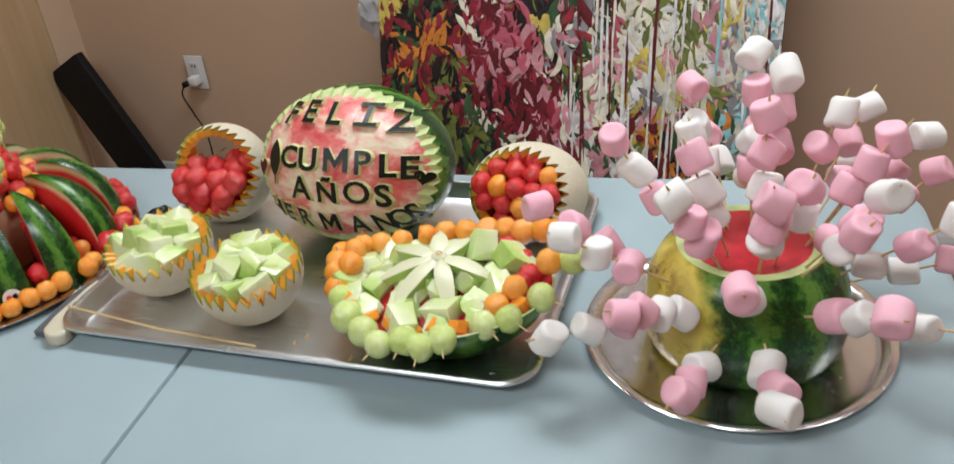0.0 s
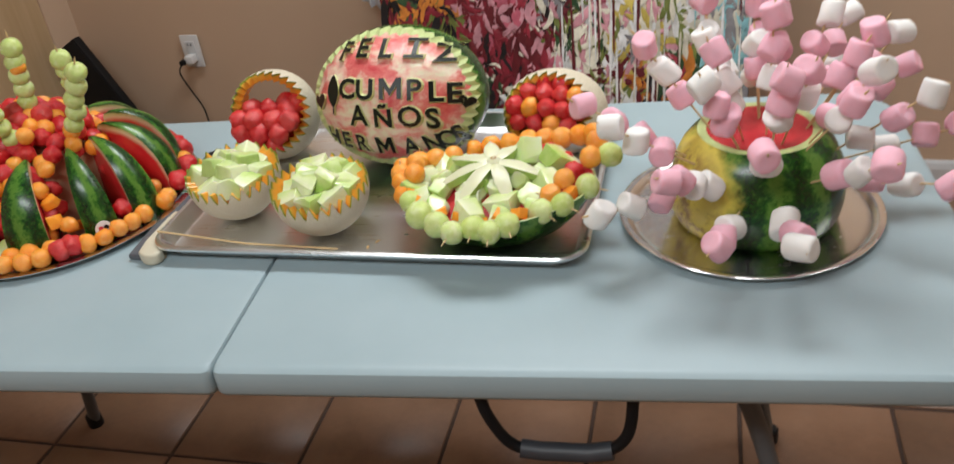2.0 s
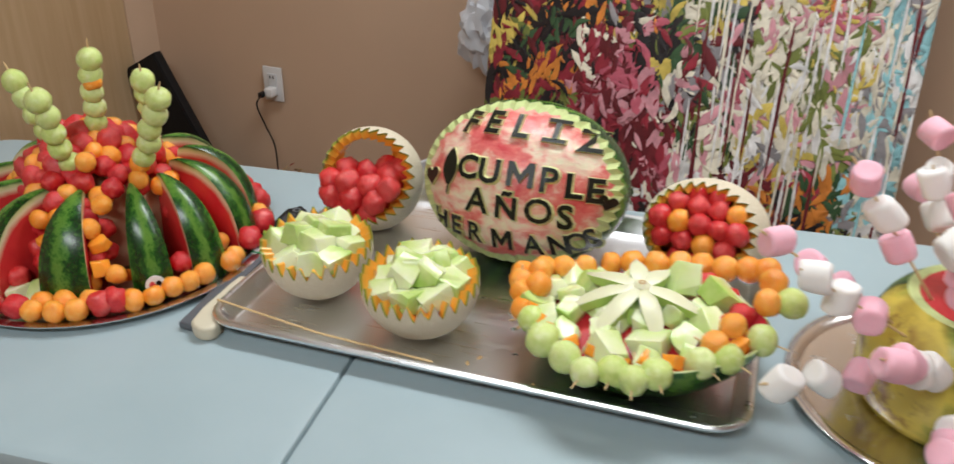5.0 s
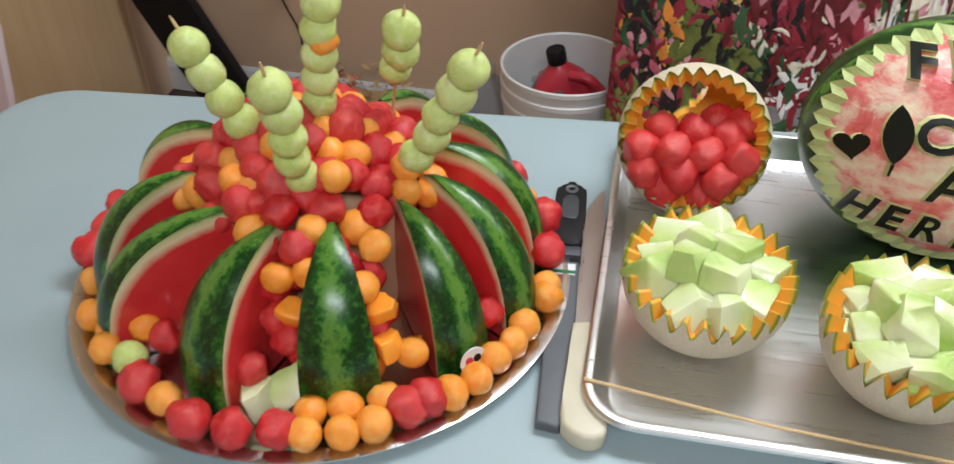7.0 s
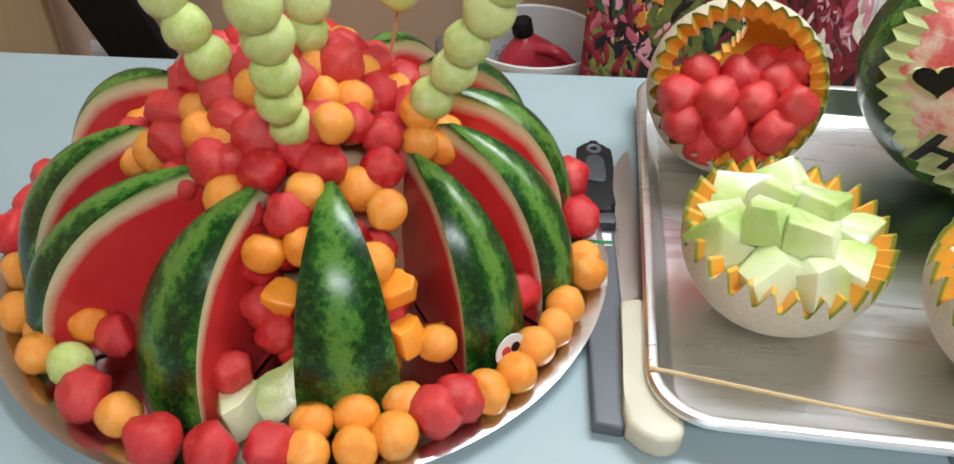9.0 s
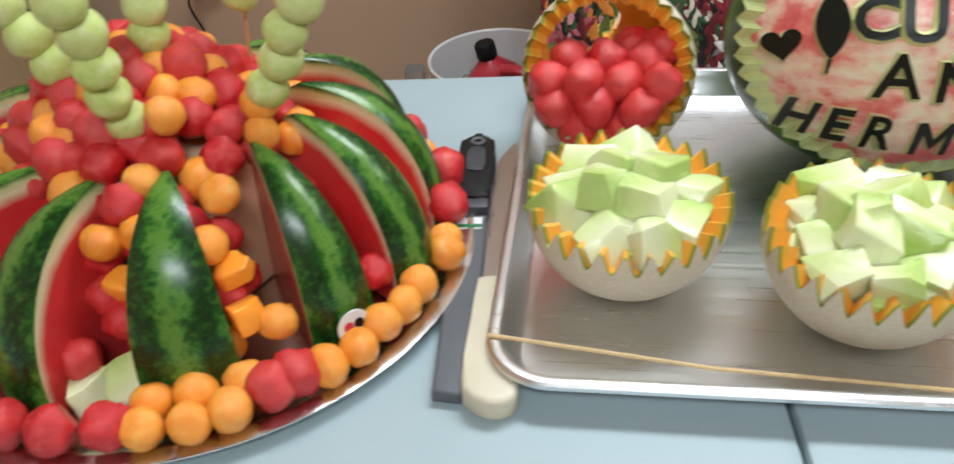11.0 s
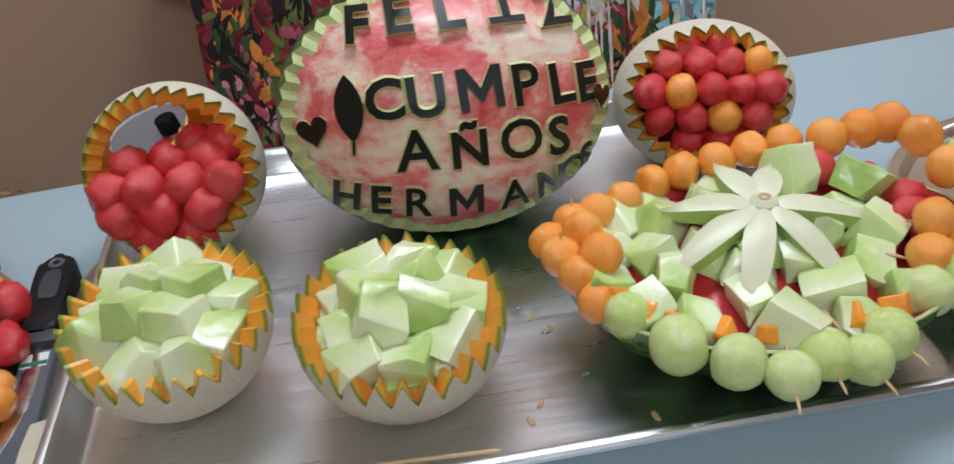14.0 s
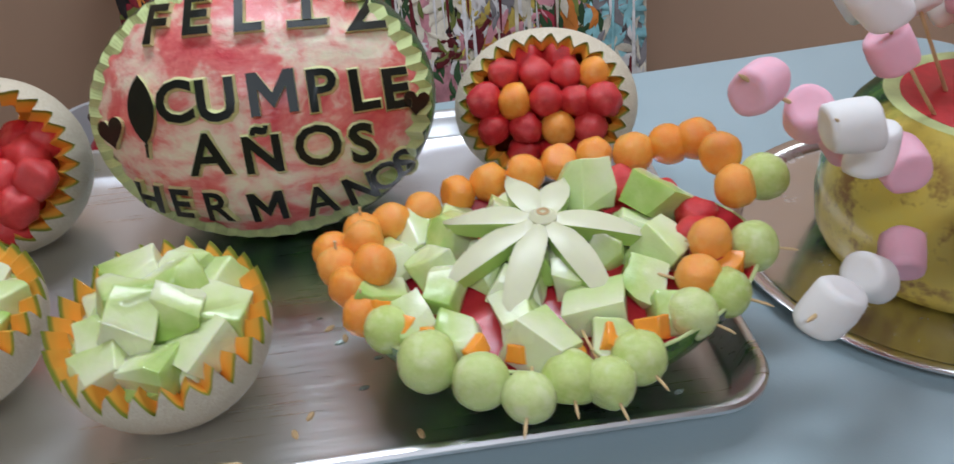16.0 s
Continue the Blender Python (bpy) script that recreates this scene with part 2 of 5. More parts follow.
DOOR = wood_door_material()
TILE = tile_material()
GROUT = plain("brown_grout", (0.06, 0.035, 0.025), 0.9)
PLASTIC = table_material()
STEEL = steel_material("brushed_sheet_pan_aluminium", (0.12, 5.0, 1.0), 0.24, (0.84, 0.85, 0.86))
POLISHED = steel_material("polished_platter_steel", (1.0, 1.0, 1.0), 0.14, (0.72, 0.70, 0.68))
RIND = rind_material("striped_watermelon_rind")
RIND_SPOT = rind_material("watermelon_rind_with_yellow_ground_spot", (-0.098, -0.055, 0.005))
RIND_WHOLE = rind_material("whole_watermelon_rind", (9.0, 9.0, 9.0))
SLICE = slice_flesh_material()
REDBALL = ball_material("watermelon_ball_flesh", (0.50, 0.007, 0.016), (0.66, 0.024, 0.030), (0.76, 0.115, 0.095), (1.0, 0.2, 0.12))
ORANGE = ball_material("cantaloupe_ball_flesh", (0.90, 0.27, 0.016), (0.94, 0.37, 0.042), (0.95, 0.52, 0.130), (1.0, 0.45, 0.12))
GREEN = ball_material("honeydew_ball_flesh", (0.48, 0.62, 0.13), (0.64, 0.74, 0.27), (0.82, 0.86, 0.54), (0.7, 1.0, 0.3))
SHELL = shell_flesh_material()
NET = netted_skin_material()
CARVED = carved_flesh_material()
HONEY = honeydew_material()
LETTER = plain("black_green_rind_letter", (0.006, 0.009, 0.006), 0.38, vary=0.4, spec=0.3)
LETTERSIDE = plain("pale_green_rind_side", (0.62, 0.66, 0.32), 0.4)
TOOTH = plain("cut_green_rind_tooth", (0.52, 0.60, 0.26), 0.35, vary=0.25, scale=60)
PETAL = plain("honeydew_rind_white", (0.68, 0.68, 0.46), 0.35, vary=0.06, sss=(0.2, (0.8, 1.0, 0.4), 0.004))
PETALSIDE = plain("honeydew_green_side", (0.38, 0.54, 0.13), 0.35, vary=0.15)
WHITEMM = plain("white_marshmallow", (0.84, 0.82, 0.79), 0.7, vary=0.02, scale=120, bump=0.3, sss=(0.3, (1.0, 0.9, 0.8), 0.008))
REDFLESH = plain("wet_watermelon_flesh", (0.52, 0.03, 0.04), 0.25, vary=0.3, scale=70, bump=0.4, dist=0.001)
PINKMM = plain("pink_marshmallow", (0.86, 0.48, 0.57), 0.7, vary=0.05, scale=120, bump=0.3, sss=(0.3, (1.0, 0.5, 0.5), 0.008))
STICK = plain("bamboo", (0.62, 0.44, 0.22), 0.6, vary=0.2, scale=90)
BLACK = plain("black_plastic", (0.006, 0.006, 0.007), 0.5, vary=0.3, spec=0.25)
RUBBER = plain("dark_grey_rubber", (0.04, 0.044, 0.052), 0.5, vary=0.2)
SHEATH = plain("grey_plastic_sheath", (0.10, 0.11, 0.125), 0.45, vary=0.12)
CREAM = plain("cream_plastic_handle", (0.60, 0.55, 0.42), 0.4, vary=0.08)
BLADE = steel_material("knife_blade_steel", (6.0, 0.3, 1.0), 0.25, (0.50, 0.44, 0.41))
LEGGREY = plain("grey_powder_coated_tube", (0.10, 0.105, 0.11), 0.4, vary=0.1)
WHITEPL = plain("white_plastic", (0.72, 0.72, 0.72), 0.35, vary=0.04)
BRASS = plain("brass", (0.62, 0.40, 0.14), 0.25, 1.0, vary=0.15)
CHAIRPL = plain("pale_lilac_chair_plastic", (0.62, 0.52, 0.54), 0.45, vary=0.05)
REDPL = plain("red_plastic", (0.50, 0.03, 0.05), 0.35, vary=0.1)
GREENTRIM = plain("green_fabric_trim", (0.02, 0.16, 0.06), 0.8)
SEEDMAT = plain("melon_seed", (0.45, 0.30, 0.14), 0.5, vary=0.25)


def glass_material(name, color, rough):
    n = Nodes(name)
    n.b.inputs["Transmission Weight"].default_value = 0.9
    n.b.inputs["IOR"].default_value = 1.45
    return n.done(color, rough)


GLASS = glass_material("bottle_glass", (0.75, 0.85, 0.82), 0.03)
MILKY = glass_material("milky_plastic", (0.80, 0.82, 0.86), 0.45)


def plaid_material():
    n = Nodes("red_white_plaid_cloth")
    sep = n.node("SeparateXYZ")
    n.put(sep.inputs[0], n.co.outputs["Object"])
    a = n.math("PINGPONG", sep.outputs[1], 0.011)
    b = n.math("PINGPONG", sep.outputs[2], 0.035)
    wa = n.math("GREATER_THAN", a, 0.008)
    wb = n.math("GREATER_THAN", b, 0.028)
    c = n.mix(wa, (0.48, 0.03, 0.04), (0.80, 0.72, 0.70))
    c = n.mix(n.math("MULTIPLY", wb, 0.6), c, (0.80, 0.72, 0.70))
    n.bump(n.noise(500, 2, 0.5), 0.4, 0.0006)
    return n.done(c, 0.85)


PLAID = plaid_material()
DRIED = plain("dried_flower_red", (0.42, 0.10, 0.07), 0.8, vary=0.4)
DRIEDTAN = plain("dried_husk_tan", (0.42, 0.27, 0.12), 0.8, vary=0.35)

# ---------------------------------------------------------------- tools


def thing(name, label, category, group="", at=(0, 0, 0), turn=0.0):
    ob = new(name)
    ob.empty_display_size = 0.05
    ob.matrix_world = pose(*at, 0, 0, turn)
    return tagged(ob, label, category, group)


def finish(bm, smooth=True):
    bmesh.ops.recalc_face_normals(bm, faces=bm.faces)
    for f in bm.faces:
        f.smooth = smooth
    me = bpy.data.meshes.new("mesh")
    bm.to_mesh(me)
    bm.free()
    return me


def part(name, bm, material, parent=None, label="", smooth=True, sharp=35.0):
    me = finish(bm, smooth) if isinstance(bm, bmesh.types.BMesh) else bm
    me.name = name
    if not me.materials:
        me.materials.append(material)
    if smooth and sharp:
        me.set_sharp_from_angle(angle=radians(sharp))
    ob = new(name, me)
    if parent is not None:
        ob.parent = parent
    if label:
        ob["label"] = label
    return ob


def raw(verts, faces, smooth=True):
    bm = bmesh.new()
    vs = [bm.verts.new(v) for v in verts]
    for f in faces:
        try:
            bm.faces.new([vs[i] for i in f])
        except ValueError:
            pass
    return bm


def box(sx, sy, sz, bevel=0.0, at=(0, 0, 0), seg=2, m=None):
    bm = bmesh.new()
    bmesh.ops.create_cube(bm, size=1.0)
    bmesh.ops.scale(bm, vec=(sx, sy, sz), verts=bm.verts)
    if bevel:
        bmesh.ops.bevel(bm, geom=list(bm.edges), offset=bevel, segments=seg, profile=0.6, affect="EDGES")
    if m is not None:
        bmesh.ops.transform(bm, matrix=m, verts=bm.verts)
    bmesh.ops.translate(bm, vec=at, verts=bm.verts)
    return bm


def lathe(profile, steps=48, at=(0, 0, 0), closed=False):
    """Turns (r, z) points about z; r = 0 makes a pole."""
    verts, faces, rings = [], [], []
    for r, z in profile:
        if r < 1e-6:
            rings.append([len(verts)] * steps)
            verts.append((at[0], at[1], at[2] + z))
        else:
            rings.append(list(range(len(verts), len(verts) + steps)))
            verts += [(at[0] + r * math.cos(2 * math.pi * k / steps), at[1] + r * math.sin(2 * math.pi * k / steps), at[2] + z) for k in range(steps)]
    pairs = list(zip(rings, rings[1:])) + ([(rings[-1], rings[0])] if closed else [])
    for a, b in pairs:
        for k in range(steps):
            j = (k + 1) % steps
            q = [a[k], a[j], b[j], b[k]]
            q = [v for i, v in enumerate(q) if v not in q[:i]]
            if len(q) > 2:
                faces.append(q)
    return raw(verts, faces)


def tube(points, r, steps=8, cap=True, taper=None):
    """A round bar along points."""
    verts, faces = [], []
    pts = [Vector(p) for p in points]
    up = Vector((0.13, 0.21, 0.97))
    for i, p in enumerate(pts):
        d = (pts[min(i + 1, len(pts) - 1)] - pts[max(i - 1, 0)]).normalized()
        a = d.cross(up)
        if a.length < 0.05:
            a = d.cross(Vector((1, 0, 0)))
        a.normalize()
        b = d.cross(a)
        rr = r * (taper[i] if taper else 1.0)
        verts += [tuple(p + rr * (math.cos(2 * math.pi * k / steps) * a + math.sin(2 * math.pi * k / steps) * b)) for k in range(steps)]
    for i in range(len(pts) - 1):
        for k in range(steps):
            j = (k + 1) % steps
            faces.append([i * steps + k, i * steps + j, (i + 1) * steps + j, (i + 1) * steps + k])
    if cap:
        faces += [list(range(steps)), list(range((len(pts) - 1) * steps, len(pts) * steps))]
    return raw(verts, faces)


def curve_points(ctrl, n=24):
    """Catmull-Rom through control points."""
    c = [Vector(p) for p in ctrl]
    c = [2 * c[0] - c[1]] + c + [2 * c[-1] - c[-2]]
    out = []
    for i in range(1, len(c) - 2):
        for k in range(n):
            t = k / n
            a, b, d, e = c[i - 1], c[i], c[i + 1], c[i + 2]
            out.append(0.5 * ((2 * b) + (d - a) * t + (2 * a - 5 * b + 4 * d - e) * t * t + (3 * b - a - 3 * d + e) * t ** 3))
    out.append(c[-2])
    return out


def rounded_rect(w, h, r, z, cx=0.0, cy=0.0, steps=8):
    pts = []
    for sx, sy, a0 in ((1, 1, 0), (-1, 1, 90), (-1, -1, 180), (1, -1, 270)):
        for k in range(steps + 1):
            a = radians(a0 + 90 * k / steps)
            pts.append((cx + sx * (w / 2 - r) + r * math.cos(a), cy + sy * (h / 2 - r) + r * math.sin(a), z))
    return pts


def loft(rings, cap_first=True, cap_last=True):
    n = len(rings[0])
    verts = [p for ring in rings for p in ring]
    faces = []
    for i in range(len(rings) - 1):
        for k in range(n):
            j = (k + 1) % n
            faces.append([i * n + k, i * n + j, (i + 1) * n + j, (i + 1) * n + k])
    if cap_first:
        faces.append(list(range(n)))
    if cap_last:
        faces.append(list(range((len(rings) - 1) * n, len(rings) * n)))
    return raw(verts, faces)


# ---------------------------------------------------------------- the room
def room():
    # back wall, turned a little; left wall with the door's opening; two plain walls behind the camera
    w = tagged(part("wall_north", box(5.2, 0.12, 2.62, 0.0, (0, 0.06, 1.30)), WALL, smooth=False), "smooth peach-pink painted wall", "wall", kind="structure")
    w.matrix_world = pose(0.45, 1.592, 0, 0, 0, WALL_TURN)
    x = -1.42
    bm = bmesh.new()
    for y0, y1, z0, z1 in ((-3.3, 0.62, 0, 2.6), (1.56, 1.72, 0, 2.6), (0.62, 1.56, 2.05, 2.6)):
        b = box(0.12, y1 - y0, z1 - z0, 0, (x, (y0 + y1) / 2, (z0 + z1) / 2))
        me = bpy.data.meshes.new("tmp")
        b.to_mesh(me)
        b.free()
        bm.from_mesh(me)
    tagged(part("wall_west", bm, WALL, smooth=False), "peach-pink painted wall beside the door", "wall", kind="structure")
    tagged(part("wall_east", box(0.12, 5.2, 2.6, 0, (3.1, -0.8, 1.30)), WALL, smooth=False), "plain peach painted wall", "wall", kind="structure")
    tagged(part("wall_south", box(4.7, 0.12, 2.6, 0, (0.8, -3.3, 1.30)), WALL, smooth=False), "plain peach painted wall", "wall", kind="structure")
    tagged(part("ceiling", box(4.7, 5.3, 0.1, 0, (0.8, -0.75, 2.66)), CEIL, smooth=False), "plain white painted ceiling", "ceiling", kind="structure")
    door = thing("door_1", "tan wooden door with a brass deadbolt, closed", "door", at=(-1.385, 1.09, 0.0))
    door["kind"] = "structure"
    part("door_leaf", box(0.04, 0.94, 2.03, 0.003, (0, 0, 1.022)), DOOR, door)
    bolt = part("deadbolt", lathe([(0, 0), (0.031, 0), (0.031, 0.008), (0.026, 0.014), (0.020, 0.015), (0.018, 0.012), (0, 0.012)], 32), BRASS, door, "round brass deadbolt rose")
    bolt.matrix_basis = pose(0.02, 0.325, 0.867, 0, 90, 0)
    turn = part("thumb_turn", box(0.022, 0.007, 0.012, 0.002), BRASS, bolt)
    turn.matrix_basis = pose(0, 0, 0.018, 0, 0, 30)
    base = part("baseboard", loft([[(-2.6, d, z), (2.6, d, z)] + [(2.6, e, z), (-2.6, e, z)] for z, d, e in ((0.0, -0.014, 0), (0.012, -0.014, 0), (0.075, -0.013, 0), (0.092, -0.008, 0), (0.10, -0.003, 0))]), TRIM, smooth=False)
    base.matrix_world = pose(0.45, 1.590, 0, 0, 0, WALL_TURN)
    tagged(base, "grey-white painted baseboard along the wall", "baseboard", kind="structure")
    # unseen frames at the three lamps; the last two only house added fill
    for lx, ly, lw in ((0.45, 0.85, 1.2), (0.3, -1.5, 1.2), (2.1, 0.85, 1.2)):
        f = thing("ceiling_light", "unseen white frame round an overhead area lamp", "ceiling light", "ceiling lights", (lx, ly, 2.52))
        part("frame", loft([rounded_rect(lw + 0.08, 0.48, 0.01, 0.0), rounded_rect(lw + 0.08, 0.48, 0.01, 0.09), rounded_rect(lw + 0.02, 0.42, 0.01, 0.09), rounded_rect(lw + 0.02, 0.42, 0.01, 0.0)], False, False), WHITEPL, f, smooth=False)


room()


def outlet():
    o = thing("power_outlet", "white wall outlet with a charger plugged in", "outlet", at=(-0.905, 1.6535, 0.455), turn=WALL_TURN)
    part("cover_plate", box(0.070, 0.006, 0.114, 0.0025), WHITEPL, o)
    part("socket_face", box(0.034, 0.004, 0.070, 0.002, (0, -0.0045, 0)), TRIM, o)
    for dx in (-0.006, 0.006):
        part("slot", box(0.003, 0.002, 0.009, 0, (dx, -0.0072, 0.024)), BLACK, o)
    ch = part("charger", box(0.030, 0.034, 0.028, 0.005, (0.002, -0.023, -0.020)), WHITEPL, o)
    part("plug", box(0.016, 0.026, 0.016, 0.004, (-0.016, -0.046, -0.024)), BLACK, ch)
    cord = tube(curve_points([(-0.018, -0.055, -0.028), (-0.030, -0.060, -0.06), (-0.012, -0.05, -0.13), (0.012, -0.045, -0.20), (0.018, -0.05, -0.30), (0.03, -0.06, -0.43)], 14), 0.0028, 8)
    part("cord", cord, BLACK, o, "thin black power cord")


outlet()


def leaning_panel():
    o = thing("flat_screen", "black flat screen leaning in the corner", "screen", at=(-1.035, 1.50, 0.012))
    turn = pose(0, 0, 0, -4, -29, 0)
    b = part("casing", box(0.155, 0.035, 0.585, 0.006, (0, 0, 0.2925)), BLACK, o)
    b.matrix_basis = turn
    s = part("screen_face", box(0.140, 0.003, 0.565, 0.001, (0, -0.0185, 0.2925)), BLACK, o)
    s.matrix_basis = turn.copy()


leaning_panel()


def painting():
    """A tall canvas leaning on the wall, with raised dabs and runs of paint."""
    W, Hh = 0.955, 2.02
    cv = thing("painting", "large abstract flower canvas in reds, black and cream", "painting")
    cv.matrix_world = pose(0.422, 1.062, 0.004, -12.3, 0, -5.0)
    part("canvas", box(W, 0.034, Hh, 0.003, (0, 0.017, Hh / 2)), plain("dark_painted_canvas", (0.05, 0.025, 0.022), 0.5, vary=0.5, scale=14), cv)
    cols = dict(black=(0.012, 0.010, 0.012), maroon=(0.12, 0.012, 0.018), crimson=(0.26, 0.022, 0.038), rose=(0.42, 0.09, 0.13), pink=(0.58, 0.27, 0.31), cream=(0.66, 0.62, 0.50),
                white=(0.75, 0.74, 0.69), orange=(0.58, 0.20, 0.035), yellow=(0.58, 0.45, 0.10), olive=(0.16, 0.19, 0.045), green=(0.035, 0.085, 0.035), cyan=(0.26, 0.52, 0.56), grey=(0.24, 0.23, 0.24))
    rnd = random.Random(4)
    sets = {k: ([], []) for k in cols}
    depth = [0]

    def dab(kind, x, z, length, width, ang, bend=0.0):
        verts, faces = sets[kind]
        n, base = 7, len(verts)
        depth[0] += 1
        y = -0.0004 - 0.0000011 * depth[0]
        ca, sa = math.cos(ang), math.sin(ang)
        for i in range(n):
            t = i / (n - 1) - 0.5
            w = width * (1 - (2 * abs(t)) ** 3) * (0.75 + 0.5 * rnd.random()) + width * 0.08
            px, pz = t * length, bend * (t * t * 4 - 1) * length
            for s in (-1, 0, 1):
                qx, qz = px, pz + s * w / 2
                X, Z = x + qx * ca - qz * sa, z + qx * sa + qz * ca
                verts.append((min(max(X, -W / 2), W / 2), y - (0.0009 if s == 0 else 0), min(max(Z, 0.0), Hh)))
        for i in range(n - 1):
            for s in (0, 1):
                a = base + 3 * i + s
                faces.append((a, a + 1, a + 4, a + 3))

    def palette(u, z):
        f = noise.noise((u * 4.0, z * 3.2, 2.0))
        if u > 0.90:
            return ["cyan", "white", "cream", "cyan", "grey", "cream"] if z > 0.5 else ["cream", "maroon", "black", "olive", "white"]
        if u > 0.64:
            return ["cream", "white", "cream", "olive", "cream", "pink", "yellow", "white", "grey"] if f > -0.22 else ["maroon", "black", "orange", "green", "crimson", "olive"]
        if u > 0.50 and z < 0.72:
            return ["cream", "white", "pink", "green", "cream", "olive", "black", "cream"] if f > -0.1 else ["maroon", "crimson", "black", "maroon"]
        if z < 0.50:
            return ["green", "black", "olive", "maroon", "cream", "crimson", "green", "grey", "white"] if u > 0.2 else ["black", "maroon", "crimson", "olive", "black", "pink"]
        if z < 0.86 and u > 0.24:
            return ["crimson", "rose", "maroon", "pink", "crimson", "maroon", "black", "cream"] if f > -0.12 else ["black", "olive", "green", "cream", "maroon", "grey"]
        if u < 0.30:
            return ["black", "maroon", "olive", "crimson", "orange", "black", "green"] if f > 0.0 else ["black", "olive", "maroon", "black", "yellow", "crimson"]
        return ["black", "olive", "cream", "olive", "green", "yellow", "grey", "black", "crimson", "pink", "green"]

    def hue(u, z, spread):
        """One colour of the place's palette, alike for neighbouring strokes."""
        p = palette(u, z)
        t = 0.5 + 0.95 * noise.noise((u * 7.0, z * 5.5, 9.0)) + rnd.gauss(0, spread)
        return p[int(abs(t) * len(p)) % len(p)]

    for k in range(2600):
        u, z = rnd.random(), 0.15 + 1.15 * rnd.random()
        s = rnd.choice((1.3, 1.8, 2.4))
        dab(hue(u, z, 0.06), (u - 0.5) * W, z, 0.055 * s, 0.017 * s, rnd.gauss(math.pi / 2, 0.7), rnd.uniform(-0.3, 0.3))
    for k in range(2600):
        u, z = rnd.random(), 0.15 + 1.15 * rnd.random()
        up = rnd.random() < 0.6
        ang = rnd.gauss(math.pi / 2, 0.35) if up else rnd.uniform(0, math.pi)
        s = rnd.choice((0.5, 0.8, 1.0, 1.6))
        dab(hue(u, z, 0.10), (u - 0.5) * W, z, 0.060 * s, 0.013 * s, ang, rnd.uniform(-0.2, 0.2))
    # flower heads: petals set round a heart
    for fu, fz, fr, petals, heart in ((0.38, 0.90, 0.070, ("orange", "rose", "maroon"), "black"), (0.44, 0.78, 0.12, ("crimson", "rose", "pink"), "yellow"), (0.55, 1.03, 0.07, ("rose", "crimson"), "orange"),
                                      (0.13, 0.72, 0.08, ("crimson", "orange"), "maroon"), (0.66, 0.55, 0.06, ("maroon", "maroon"), "maroon"), (0.42, 0.47, 0.055, ("crimson", "maroon"), "crimson"),
                                      (0.22, 0.60, 0.07, ("rose", "crimson"), "black"), (0.80, 0.95, 0.06, ("rose", "yellow"), "orange"), (0.05, 0.52, 0.07, ("crimson", "rose"), "pink")):
        for k in range(20):
            a = rnd.uniform(0, 2 * math.pi)
            q = fr * rnd.uniform(0.25, 1.15)
            dab(rnd.choice(petals), (fu - 0.5) * W + q * math.cos(a), fz + 0.8 * q * math.sin(a), fr * rnd.uniform(0.3, 0.7), fr * rnd.uniform(0.12, 0.26), a + rnd.gauss(0, 0.6), 0.1)
        for k in range(5):
            dab(heart, (fu - 0.5) * W + rnd.gauss(0, fr * 0.1), fz + rnd.gauss(0, fr * 0.1), fr * 0.3, fr * 0.2, rnd.uniform(0, 3))
    for k in range(900):
        u, z = rnd.random(), 0.15 + 1.15 * rnd.random()
        s = rnd.choice((0.4, 0.7, 1.2))
        dab(hue(u, z, 0.16), (u - 0.5) * W, z, 0.050 * s, 0.011 * s, rnd.gauss(math.pi / 2, 0.5), rnd.uniform(-0.2, 0.2))
    # thin runs of paint
    for k in range(70):
        u = rnd.uniform(0.50, 1.0)
        ln = rnd.uniform(0.08, 0.36)
        dab(rnd.choice(("white", "cream", "white", "cyan" if u > 0.8 else "cream", "maroon")), (u - 0.5) * W, rnd.uniform(0.4, 1.15), ln, 0.006, math.pi / 2 + rnd.gauss(0, 0.02))
    for k, (verts, faces) in sets.items():
        bm = raw(verts, faces)
        for f in bm.faces:
            f.smooth = True
        me = bpy.data.meshes.new("paint")
        bm.to_mesh(me)
        bm.free()
        ob = part("paint_layer", me, plain("oil_paint_" + k, cols[k], 0.38, vary=0.5, scale=35, bump=0.5, dist=0.001), cv, k + " brush strokes", sharp=None)
        ob["kind"] = "stuff"


painting()


